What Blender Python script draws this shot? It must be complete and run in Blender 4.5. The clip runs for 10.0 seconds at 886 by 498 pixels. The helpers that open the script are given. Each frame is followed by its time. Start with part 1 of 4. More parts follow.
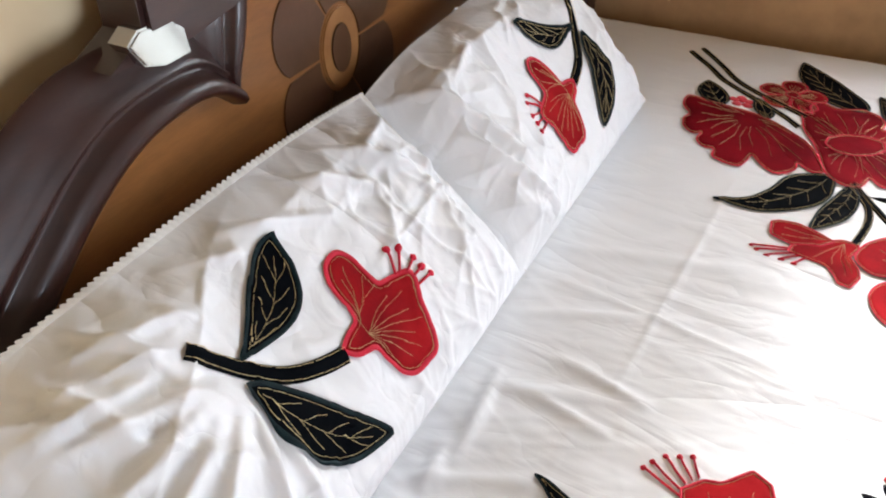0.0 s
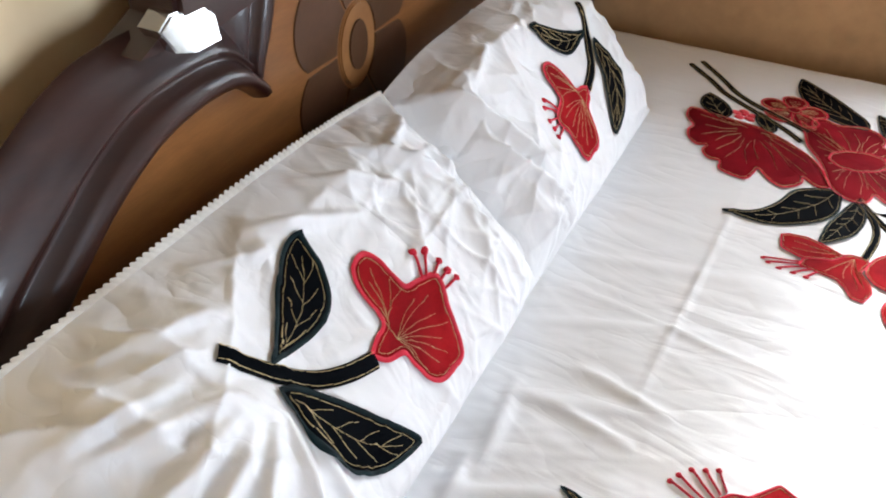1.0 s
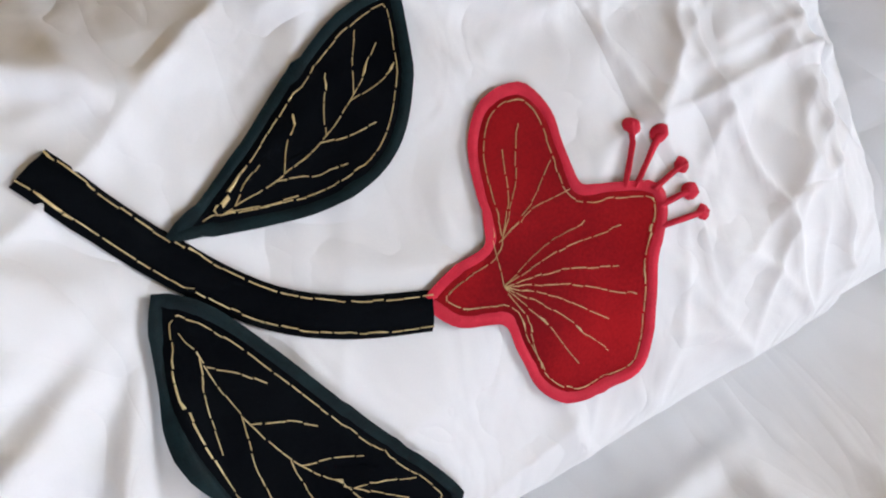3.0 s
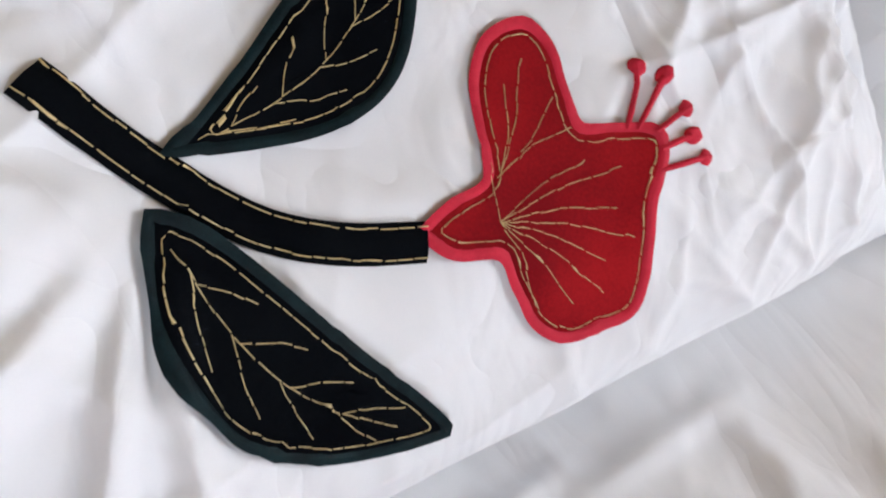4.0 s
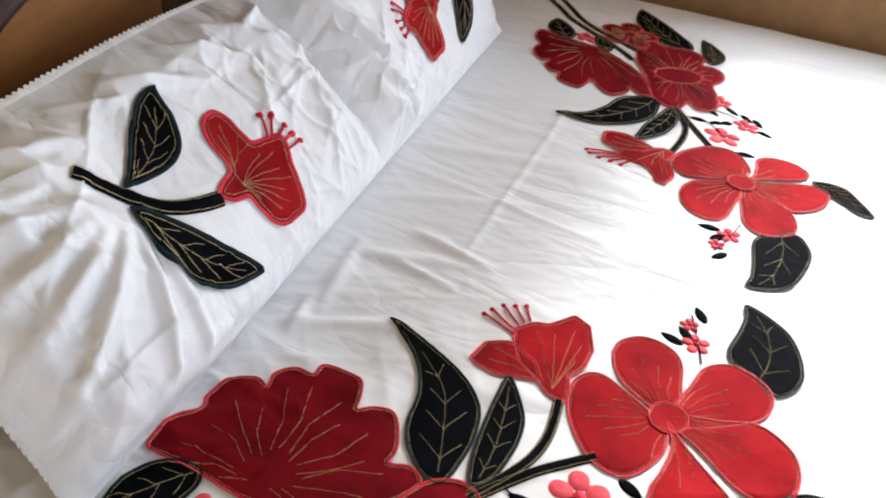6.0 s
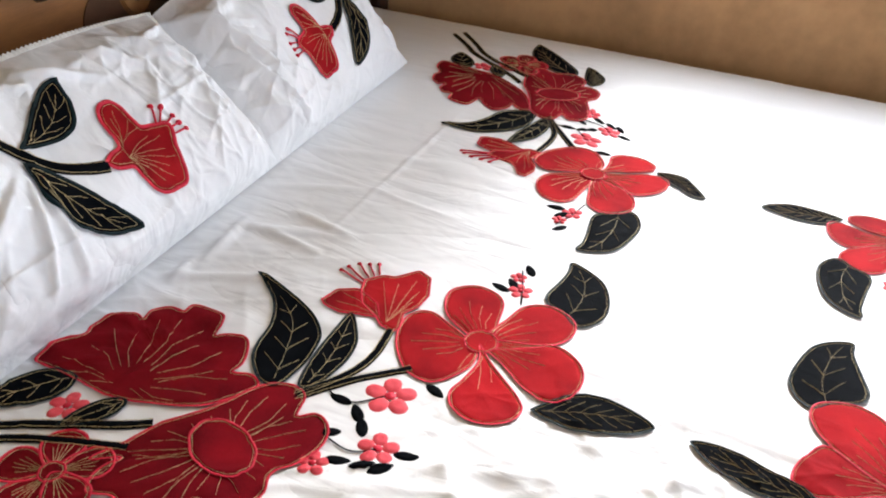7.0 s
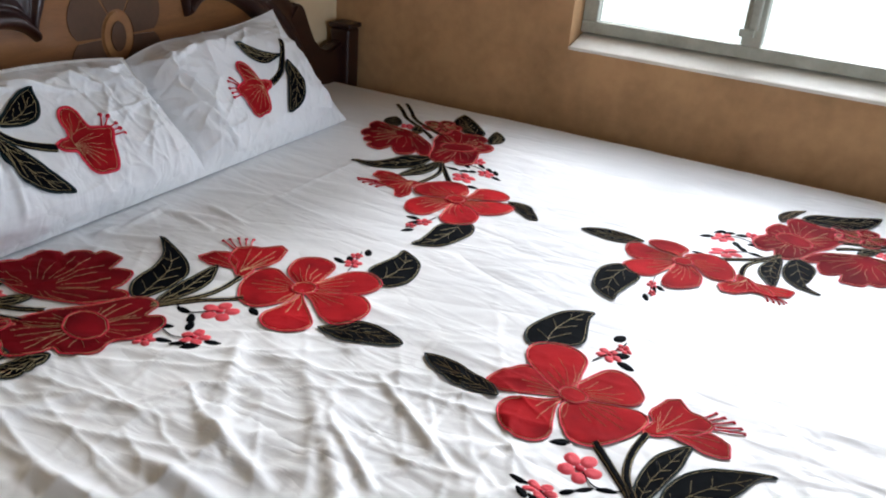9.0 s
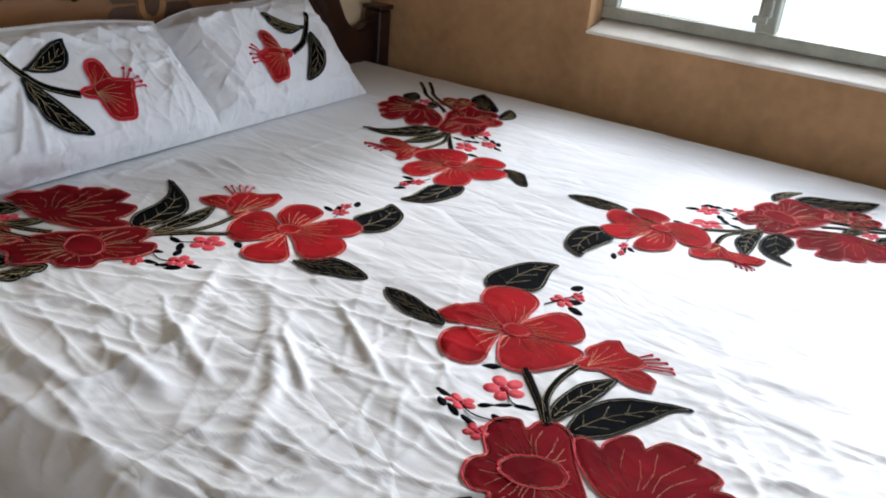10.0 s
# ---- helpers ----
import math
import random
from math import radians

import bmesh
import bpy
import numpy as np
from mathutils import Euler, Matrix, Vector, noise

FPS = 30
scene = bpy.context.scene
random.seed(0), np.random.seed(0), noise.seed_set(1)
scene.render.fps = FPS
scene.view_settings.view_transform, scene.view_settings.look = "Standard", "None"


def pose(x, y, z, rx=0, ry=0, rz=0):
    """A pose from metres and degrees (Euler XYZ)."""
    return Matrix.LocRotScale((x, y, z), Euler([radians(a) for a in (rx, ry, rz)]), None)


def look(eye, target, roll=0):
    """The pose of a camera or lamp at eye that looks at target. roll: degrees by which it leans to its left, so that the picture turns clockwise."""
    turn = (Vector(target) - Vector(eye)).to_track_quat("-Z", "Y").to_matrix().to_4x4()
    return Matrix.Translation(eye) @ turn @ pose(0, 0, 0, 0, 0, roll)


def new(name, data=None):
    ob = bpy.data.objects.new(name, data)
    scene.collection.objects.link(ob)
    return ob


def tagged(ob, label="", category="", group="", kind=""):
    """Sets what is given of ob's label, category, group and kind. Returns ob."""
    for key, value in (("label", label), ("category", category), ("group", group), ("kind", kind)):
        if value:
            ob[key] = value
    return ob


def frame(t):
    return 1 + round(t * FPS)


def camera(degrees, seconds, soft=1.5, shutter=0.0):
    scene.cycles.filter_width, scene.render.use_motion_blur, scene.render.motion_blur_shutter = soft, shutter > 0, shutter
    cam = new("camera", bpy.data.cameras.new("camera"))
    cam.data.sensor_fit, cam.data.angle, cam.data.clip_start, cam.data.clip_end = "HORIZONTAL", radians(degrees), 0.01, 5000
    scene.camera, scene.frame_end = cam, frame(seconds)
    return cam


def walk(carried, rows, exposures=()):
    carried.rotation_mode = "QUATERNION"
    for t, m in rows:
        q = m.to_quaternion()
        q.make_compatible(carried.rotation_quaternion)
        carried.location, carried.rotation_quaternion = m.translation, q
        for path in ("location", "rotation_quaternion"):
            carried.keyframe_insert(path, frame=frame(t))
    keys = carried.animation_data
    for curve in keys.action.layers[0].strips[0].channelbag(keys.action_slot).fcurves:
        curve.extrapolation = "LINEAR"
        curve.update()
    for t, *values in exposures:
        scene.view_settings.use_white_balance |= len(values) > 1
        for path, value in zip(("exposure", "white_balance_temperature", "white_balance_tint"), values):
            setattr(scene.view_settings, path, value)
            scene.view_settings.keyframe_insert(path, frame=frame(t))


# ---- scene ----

# ---------------- camera ----------------
cam = camera(56.52, 10.0, soft=1.9, shutter=0.25)
PATH = [
    (0.0, pose(-0.7330, 0.4074, 1.2360, 52.00, 1.45, -61.85)),
    (0.5, pose(-0.7382, 0.4667, 1.2319, 49.39, -1.09, -66.29)),
    (1.0, pose(-0.7501, 0.4753, 1.2169, 52.61, -1.38, -63.16)),
    (1.5, pose(-0.7277, 0.5325, 1.1794, 46.97, -2.87, -56.02)),
    (2.0, pose(-0.6078, 0.5725, 1.1031, 44.21, -2.10, -45.76)),
    (2.5, pose(-0.4569, 0.5889, 1.0365, 38.98, 0.97, -37.57)),
    (2.7, pose(-0.4325, 0.5891, 0.9966, 39.89, -1.78, -34.91)),
    (3.8, pose(-0.3975, 0.5941, 0.9583, 35.70, -2.06, -26.45)),
    (4.0, pose(-0.4124, 0.5768, 0.9631, 36.89, -3.47, -28.72)),
    (4.5, pose(-0.4765, 0.5195, 1.0283, 39.36, -2.70, -32.98)),
    (5.0, pose(-0.5773, 0.4684, 1.1182, 42.64, -3.37, -43.26)),
    (5.5, pose(-0.7264, 0.4037, 1.1639, 46.56, -2.96, -61.64)),
    (5.7, pose(-0.8020, 0.3843, 1.1856, 48.57, -4.85, -66.36)),
    (6.8, pose(-0.9755, 0.0975, 1.2097, 55.83, -3.07, -68.58)),
    (7.0, pose(-1.0151, 0.0492, 1.2023, 56.47, -3.53, -68.16)),
    (7.5, pose(-1.0997, -0.0592, 1.2298, 62.00, -1.92, -65.66)),
    (8.0, pose(-1.2067, -0.1883, 1.1992, 62.36, -2.39, -63.62)),
    (8.5, pose(-1.2528, -0.2936, 1.2221, 62.12, -3.08, -65.91)),
    (9.0, pose(-1.2298, -0.4621, 1.2120, 64.30, -4.40, -62.12)),
    (9.5, pose(-1.2314, -0.5894, 1.1752, 63.80, -5.61, -57.01)),
    (10.0, pose(-1.2497, -0.6680, 1.1712, 64.39, -4.93, -56.54)),
]
walk(cam, PATH, exposures=[(0.0, 0.12, 6220, 12), (1.5, 0.22, 6000, 10), (2.5, 0.02, 6050, 12), (4.0, -0.10, 6150, 14), (5.0, -0.18, 6100, 13), (5.5, -0.06, 6020, 11), (7.0, -0.06, 6120, 12), (7.5, -0.14, 6080, 12), (8.5, -0.55, 5940, 10), (10.0, -0.84, 5820, 10)])
# ---------------- light ----------------
world = bpy.data.worlds.new("sky")
scene.world = world
world.use_nodes = True
wn = world.node_tree
sky = wn.nodes.new("ShaderNodeTexSky")
sky.sky_type = "NISHITA"
sky.sun_disc = False
sky.sun_elevation, sky.sun_rotation = radians(31), radians(96)
wn.nodes["Background"].inputs["Strength"].default_value = 0.15
wn.links.new(sky.outputs["Color"], wn.nodes["Background"].inputs["Color"])

sun = new("sun", bpy.data.lights.new("sun", "SUN"))
sun.data.energy, sun.data.angle, sun.data.color = 5.4, radians(14), (1.0, 0.96, 0.90)
sun.matrix_world = look((6.5, -0.7, 4.0), (0, 0, 0))

# the sky's light in the window's opening
window_light = new("window_light", bpy.data.lights.new("window_light", "AREA"))
window_light.data.shape, window_light.data.size, window_light.data.size_y = "RECTANGLE", 1.5, 0.8
window_light.data.energy, window_light.data.color = 36.0, (0.88, 0.94, 1.0)
window_light.matrix_world = look((1.75, -0.45, 1.38), (0.0, 0.05, 0.62))

# lamp for an unseen doorway, assumed behind the camera, lighting the pillows' fronts
assumed_door_light = new("assumed_door_light", bpy.data.lights.new("assumed_door_light", "AREA"))
assumed_door_light.data.shape, assumed_door_light.data.size, assumed_door_light.data.size_y = "RECTANGLE", 0.85, 1.5
assumed_door_light.data.energy, assumed_door_light.data.color = 78.0, (0.82, 0.91, 1.0)
assumed_door_light.matrix_world = look((-1.55, -2.78, 0.85), (-0.6, 0.7, 0.65))


# ---------------- materials ----------------
def material(name, base, dark=None, rough=0.6, scale=8.0, fine=120.0, bump=0.1, depth=0.002, sheen=0.0, metal=0.0, spec=0.5, stretch=(1, 1, 1), coat=0.0, spots=0.5):
    """Base colour drifting to a second one at a large scale, with fine grain and relief."""
    m = bpy.data.materials.new(name)
    m.use_nodes = True
    t = m.node_tree
    n, l = t.nodes, t.links
    b = n["Principled BSDF"]
    b.inputs["Roughness"].default_value = rough
    b.inputs["Metallic"].default_value = metal
    b.inputs["Specular IOR Level"].default_value = spec
    b.inputs["Sheen Weight"].default_value = sheen
    b.inputs["Sheen Roughness"].default_value = 0.4
    b.inputs["Coat Weight"].default_value = coat
    b.inputs["Coat Roughness"].default_value = 0.05
    co = n.new("ShaderNodeTexCoord")
    mp = n.new("ShaderNodeMapping")
    mp.inputs["Scale"].default_value = stretch
    l.new(co.outputs["Object"], mp.inputs["Vector"])
    big, small = n.new("ShaderNodeTexNoise"), n.new("ShaderNodeTexNoise")
    for tex, s, d in ((big, scale, 5.0), (small, fine, 3.0)):
        tex.inputs["Scale"].default_value = s
        tex.inputs["Detail"].default_value = d
        l.new(mp.outputs["Vector"], tex.inputs["Vector"])
    ramp = n.new("ShaderNodeValToRGB")
    ramp.color_ramp.elements[0].position = max(0.0, spots - 0.2)
    ramp.color_ramp.elements[1].position = min(1.0, spots + 0.2)
    dark = dark or tuple(c * 0.8 for c in base)
    ramp.color_ramp.elements[0].color = (*dark, 1)
    ramp.color_ramp.elements[1].color = (*base, 1)
    mix = n.new("ShaderNodeMath")
    mix.operation = "MULTIPLY_ADD"
    mix.inputs[1].default_value = 0.35
    l.new(small.outputs["Fac"], mix.inputs[0])
    sub = n.new("ShaderNodeMath")
    sub.operation = "SUBTRACT"
    sub.inputs[1].default_value = 0.175
    l.new(big.outputs["Fac"], sub.inputs[0])
    l.new(sub.outputs[0], mix.inputs[2])
    l.new(mix.outputs[0], ramp.inputs["Fac"])
    l.new(ramp.outputs["Color"], b.inputs["Base Color"])
    bp = n.new("ShaderNodeBump")
    bp.inputs["Strength"].default_value = bump
    bp.inputs["Distance"].default_value = depth
    l.new(mix.outputs[0], bp.inputs["Height"])
    l.new(bp.outputs["Normal"], b.inputs["Normal"])
    return m


COTTON = material("white_cotton", (0.80, 0.80, 0.80), (0.76, 0.765, 0.775), rough=0.5, scale=3, fine=900, bump=0.12, depth=0.0006, spec=0.3)


def creased(m, scale, depth, strength, stretch, turn):
    """Sharp small creases over a cloth's fine weave."""
    n, l = m.node_tree.nodes, m.node_tree.links
    b = n["Principled BSDF"]
    weave = b.inputs["Normal"].links[0].from_node
    co = n.new("ShaderNodeTexCoord")
    lay = n.new("ShaderNodeMapping")
    lay.inputs["Scale"].default_value, lay.inputs["Rotation"].default_value = stretch, (0, 0, radians(turn))
    l.new(co.outputs["Object"], lay.inputs["Vector"])
    last = weave.outputs["Normal"]
    for size, deep in ((scale, depth), (scale * 2.7, depth * 0.28)):
        tex = n.new("ShaderNodeTexNoise")
        for key, value in (("Scale", size), ("Detail", 2.5), ("Roughness", 0.45), ("Distortion", 0.7)):
            tex.inputs[key].default_value = value
        l.new(lay.outputs["Vector"], tex.inputs["Vector"])
        sub, fold = n.new("ShaderNodeMath"), n.new("ShaderNodeMath")
        sub.operation, fold.operation = "SUBTRACT", "ABSOLUTE"
        sub.inputs[1].default_value = 0.5
        l.new(tex.outputs["Fac"], sub.inputs[0])
        l.new(sub.outputs[0], fold.inputs[0])
        bp = n.new("ShaderNodeBump")
        bp.inputs["Strength"].default_value, bp.inputs["Distance"].default_value = strength, deep
        l.new(fold.outputs[0], bp.inputs["Height"])
        l.new(last, bp.inputs["Normal"])
        last = bp.outputs["Normal"]
    l.new(last, b.inputs["Normal"])


creased(COTTON, 7.0, 0.040, 0.42, (1.0, 0.38, 1.0), 18)
PILLOW_COTTON = material("white_pillow_cotton", (0.81, 0.81, 0.81), (0.77, 0.775, 0.785), rough=0.5, scale=3, fine=900, bump=0.12, depth=0.0006, spec=0.3)
creased(PILLOW_COTTON, 6.5, 0.042, 0.80, (1.0, 0.8, 0.8), 0)
LACE = material("cotton_lace", (0.78, 0.76, 0.72), (0.66, 0.64, 0.60), rough=0.8, scale=60, fine=600, bump=0.4, depth=0.001, spec=0.2)
RED = material("red_velvet", (0.38, 0.012, 0.015), (0.19, 0.006, 0.009), rough=0.75, scale=14, fine=700, bump=0.35, depth=0.001, sheen=0.0, spec=0.02)
DEEP = material("deep_red_velvet", (0.215, 0.006, 0.011), (0.10, 0.003, 0.006), rough=0.75, scale=14, fine=700, bump=0.35, depth=0.001, sheen=0.0, spec=0.02)
PINK = material("red_satin_edging", (0.62, 0.026, 0.055), (0.48, 0.016, 0.036), rough=0.6, scale=90, fine=900, bump=0.5, depth=0.001, spec=0.15)
CORAL = material("coral_cotton", (0.72, 0.09, 0.11), (0.58, 0.05, 0.07), rough=0.7, scale=70, fine=700, bump=0.3, depth=0.001, spec=0.15)
BLACK = material("black_velvet", (0.0035, 0.0045, 0.006), (0.0015, 0.002, 0.003), rough=0.8, scale=30, fine=700, bump=0.35, depth=0.001, sheen=0.0, spec=0.02)
TEAL = material("dark_green_edging", (0.005, 0.017, 0.020), (0.002, 0.007, 0.009), rough=0.6, scale=80, fine=900, bump=0.5, depth=0.001, spec=0.12)
GOLD = material("gold_thread", (0.72, 0.57, 0.28), (0.50, 0.37, 0.16), rough=0.5, scale=300, fine=900, bump=0.4, depth=0.0005, metal=0.1)
PANEL = material("brown_veneer", (0.25, 0.105, 0.030), (0.16, 0.062, 0.017), rough=0.32, scale=5, fine=55, bump=0.06, depth=0.001, stretch=(1, 1, 7), coat=0.25)
MOULD = material("dark_varnished_wood", (0.034, 0.009, 0.005), (0.017, 0.004, 0.003), rough=0.42, scale=7, fine=60, bump=0.08, depth=0.001, stretch=(1, 1, 5), coat=0.30)
INLAY = material("brown_inlay", (0.085, 0.036, 0.015), (0.055, 0.023, 0.009), rough=0.35, scale=12, fine=80, bump=0.06, depth=0.001, coat=0.2)
RING = material("honey_inlay", (0.30, 0.14, 0.045), (0.22, 0.095, 0.03), rough=0.35, scale=20, fine=90, bump=0.06, depth=0.001, coat=0.2)
PLASTER = material("ochre_plaster", (0.52, 0.310, 0.150), (0.31, 0.178, 0.086), rough=0.88, scale=3.6, fine=28, bump=0.35, depth=0.004, spec=0.2, spots=0.46)
CREAM = material("cream_plaster", (0.85, 0.69, 0.45), (0.78, 0.60, 0.36), rough=0.88, scale=3.0, fine=30, bump=0.3, depth=0.004, spec=0.2, spots=0.46)
SILL = material("sill_plaster", (0.82, 0.78, 0.70), (0.70, 0.65, 0.56), rough=0.7, scale=9, fine=60, bump=0.3, depth=0.002)
METAL = material("painted_steel", (0.44, 0.45, 0.38), (0.30, 0.30, 0.24), rough=0.45, scale=14, fine=90, bump=0.1, depth=0.001, spec=0.5)
FLOOR = material("grey_screed", (0.24, 0.21, 0.18), (0.17, 0.145, 0.12), rough=0.6, scale=2.5, fine=40, bump=0.2, depth=0.003)
TICKING = material("mattress_ticking", (0.55, 0.53, 0.50), (0.46, 0.44, 0.41), rough=0.8, scale=9, fine=200)
# dark tone cuts the light that the unseen ceiling bounces onto the bed
LIME = material("low_bounce_limewash", (0.36, 0.31, 0.24), (0.27, 0.23, 0.17), rough=0.9, scale=2, fine=30, bump=0.25, depth=0.003, spec=0.2)
EARTH = material("red_earth", (0.28, 0.17, 0.10), (0.18, 0.12, 0.06), rough=0.9, scale=0.8, fine=9, bump=0.4, depth=0.02)
GLINT_VARNISH = material("glint_varnish", (0.040, 0.010, 0.006), (0.020, 0.005, 0.004), rough=0.10, scale=7, fine=60, bump=0.01, depth=0.0005, spec=1.0, coat=1.0)
# raised IOR and coat brighten the facet's window reflection to a white highlight
GLINT_VARNISH.node_tree.nodes["Principled BSDF"].inputs["IOR"].default_value = 2.2
GLINT_VARNISH.node_tree.nodes["Principled BSDF"].inputs["Coat IOR"].default_value = 2.2

GLASS = bpy.data.materials.new("window_glass")
GLASS.use_nodes = True
gb = GLASS.node_tree.nodes["Principled BSDF"]
gb.inputs["Transmission Weight"].default_value = 1.0
gb.inputs["Roughness"].default_value = 0.0
gb.inputs["IOR"].default_value = 1.45


# ---------------- building tools ----------------
def mesh_object(name, verts, faces, mat, parent=None, label="", smooth=True):
    me = bpy.data.meshes.new(name)
    me.from_pydata([tuple(map(float, v)) for v in verts], [], [tuple(int(i) for i in f) for f in faces])
    me.materials.append(mat)
    if smooth:
        me.polygons.foreach_set("use_smooth", [True] * len(me.polygons))
    me.update()
    ob = new(name, me)
    if parent:
        ob.parent = parent
    if label:
        tagged(ob, label)
    return ob


def part(name, bm, mat, parent=None, label="", smooth=False):
    bmesh.ops.recalc_face_normals(bm, faces=bm.faces)
    me = bpy.data.meshes.new(name)
    bm.to_mesh(me)
    bm.free()
    me.materials.append(mat)
    if smooth:
        me.polygons.foreach_set("use_smooth", [True] * len(me.polygons))
    ob = new(name, me)
    if parent:
        ob.parent = parent
    if label:
        tagged(ob, label)
    return ob


def box(bm, x0, x1, y0, y1, z0, z1, bevel=0.0):
    made = bmesh.ops.create_cube(bm, size=1.0)["verts"]
    for v in made:
        v.co = Vector(((x0 + x1) / 2 + v.co.x * (x1 - x0), (y0 + y1) / 2 + v.co.y * (y1 - y0), (z0 + z1) / 2 + v.co.z * (z1 - z0)))
    if bevel:
        edges = list({e for v in made for e in v.link_edges})
        bmesh.ops.bevel(bm, geom=edges, offset=bevel, segments=3, affect="EDGES", profile=0.5)
    return bm


def boxed(name, mat, parent, dims, bevel=0.0, label=""):
    return part(name, box(bmesh.new(), *dims, bevel), mat, parent, label)


def empty(name, label, category, group="", kind=""):
    return tagged(new(name), label, category, group, kind)


# ---------------- cloth relief ----------------
LATTICE = np.random.RandomState(7).rand(128, 128)


def vnoise(x, y, seed=0):
    x, y = np.asarray(x, float) + 17.3 * seed + 40, np.asarray(y, float) + 9.7 * seed + 40
    i, j = np.floor(x).astype(int), np.floor(y).astype(int)
    fx, fy = x - i, y - j
    fx, fy = fx * fx * fx * (fx * (fx * 6 - 15) + 10), fy * fy * fy * (fy * (fy * 6 - 15) + 10)
    g = lambda a, b: LATTICE[a % 128, b % 128]
    return (g(i, j) * (1 - fx) + g(i + 1, j) * fx) * (1 - fy) + (g(i, j + 1) * (1 - fx) + g(i + 1, j + 1) * fx) * fy


def ridge(x, y, seed, power=3.0):
    return (1 - np.abs(2 * vnoise(x, y, seed) - 1)) ** power


def crease(x, y, x0, y0, x1, y1, w, a):
    """A fold that runs from one place to another and dies away at its end."""
    dx, dy = x1 - x0, y1 - y0
    n = dx * dx + dy * dy
    s = np.clip(((x - x0) * dx + (y - y0) * dy) / n, 0, 1)
    d = np.hypot(x - x0 - s * dx, y - y0 - s * dy)
    return a * np.exp(-(d / w) ** 2) * np.sin(np.pi * np.clip(s * 0.9 + 0.1, 0, 1)) ** 0.7


BED_Z = 0.55
LEFT, RIGHT, FOOT = -0.82, 0.88, -0.98


def crumple(x, y, seed, scale, sharp=5.0):
    """Many short folds in all directions, as in washed cotton."""
    z = 0.0
    wx, wy = x + 0.25 / scale * vnoise(x * scale, y * scale, seed + 1), y + 0.25 / scale * vnoise(x * scale, y * scale, seed + 2)
    for k in range(6):
        a = 0.37 + k * 0.53 + seed
        u, w = wx * math.cos(a) + wy * math.sin(a), wy * math.cos(a) - wx * math.sin(a)
        z = z + ridge(u * scale, w * scale * 0.20, seed + 3 + k, sharp) * np.clip(vnoise(x * scale * 0.4, y * scale * 0.4, seed + 10 + k) * 2.6 - 0.7, 0, 1)
    return z


def sheet_z(x, y):
    """The height of the bedspread's upper face."""
    x, y = np.asarray(x, float), np.asarray(y, float)
    side = 0.15 + 0.85 * np.clip((-x - 0.10) / 0.45, 0, 1)
    # the appliques stiffen the cloth under them
    ax, ay = np.abs(x) - 0.12, np.abs(y) - 0.20
    along = np.clip((ax * 0.80 + ay * 0.60), 0, 0.72)
    side = side * (1 - 0.72 * np.exp(-(np.hypot(ax - along * 0.80, ay - along * 0.60) / 0.14) ** 4))
    z = side * (0.0052 * crumple(x, y, 1, 5.5, 8) + 0.0040 * crumple(x, y, 21, 11.0, 8) + 0.0029 * crumple(x, y, 41, 23.0, 7))
    # the cloth is drawn in long thin folds down the bed
    for k, (slant, freq) in enumerate(((0.22, 17), (-0.18, 24), (0.55, 20), (0.05, 36))):
        u = x + slant * y + 0.03 * vnoise(x * 5, y * 5, 60 + k)
        z += side * 0.0050 * 17 / freq * ridge(u * freq, y * 2.6, 64 + k, 5) * np.clip(vnoise(x * 5, y * 4, 70 + k) * 2.4 - 0.6, 0, 1)
    z += 0.010 * (vnoise(x * 2.2, y * 2.2, 6) - 0.5)
    for a in CREASES:
        z += crease(x, y, *a)
    return BED_Z + z - 0.008


# long folds in the bedspread, fanning from the pillows and across the near side
CREASES = [
    (-0.30, 0.69, -0.24, 0.55, 0.009, 0.005), (-0.16, 0.69, -0.10, 0.50, 0.011, 0.005), (-0.02, 0.68, 0.05, 0.50, 0.009, 0.004), (0.12, 0.68, 0.18, 0.46, 0.012, 0.004),
    # sharp lines where the cloth lay folded, and short pulls below the pillows
    (-0.106, 0.550, 0.424, 0.525, 0.0045, 0.0028), (0.054, 0.673, 0.015, 0.390, 0.0045, 0.0028), (-0.146, 0.629, -0.162, 0.532, 0.008, 0.006), (-0.253, 0.683, -0.316, 0.676, 0.008, 0.006), (-0.134, 0.676, -0.276, 0.663, 0.008, 0.006), (-0.079, 0.620, -0.108, 0.503, 0.008, 0.006),
    # the ridge along the mattress's edge
    (-0.845, 0.30, -0.832, 0.00, 0.005, 0.006), (-0.835, 0.06, -0.80, -0.22, 0.005, 0.007),
    # broad soft folds near the bed's side
    (-0.70, 0.17, -0.71, 0.02, 0.015, 0.014), (-0.60, 0.16, -0.66, 0.00, 0.010, 0.009), (-0.52, 0.02, -0.60, -0.10, 0.007, 0.009), (-0.40, 0.02, -0.52, -0.16, 0.007, 0.007), (-0.78, 0.24, -0.77, 0.10, 0.014, 0.011),
    (-0.42, 0.25, -0.72, 0.05, 0.012, 0.005), (-0.44, 0.12, -0.66, -0.10, 0.011, 0.005), (-0.62, 0.30, -0.80, 0.38, 0.012, 0.006), (-0.55, -0.02, -0.80, -0.16, 0.014, 0.006),
]


def bent(p, low, high, r):
    """Arc length across the bed to (place, drop): flat between low and high, then over the mattress's edge and down."""
    q, d = p.copy(), np.zeros_like(p)
    for edge, sign in ((low, -1), (high, 1)):
        over = (p - edge) * sign
        turn = np.clip(over, 0, r * np.pi / 2)
        hang = np.clip(over - r * np.pi / 2, 0, None)
        on = over > 0
        q = np.where(on, edge + sign * r * np.sin(turn / r), q)
        d = np.where(on, r - r * np.cos(turn / r) + hang, d)
    return q, d


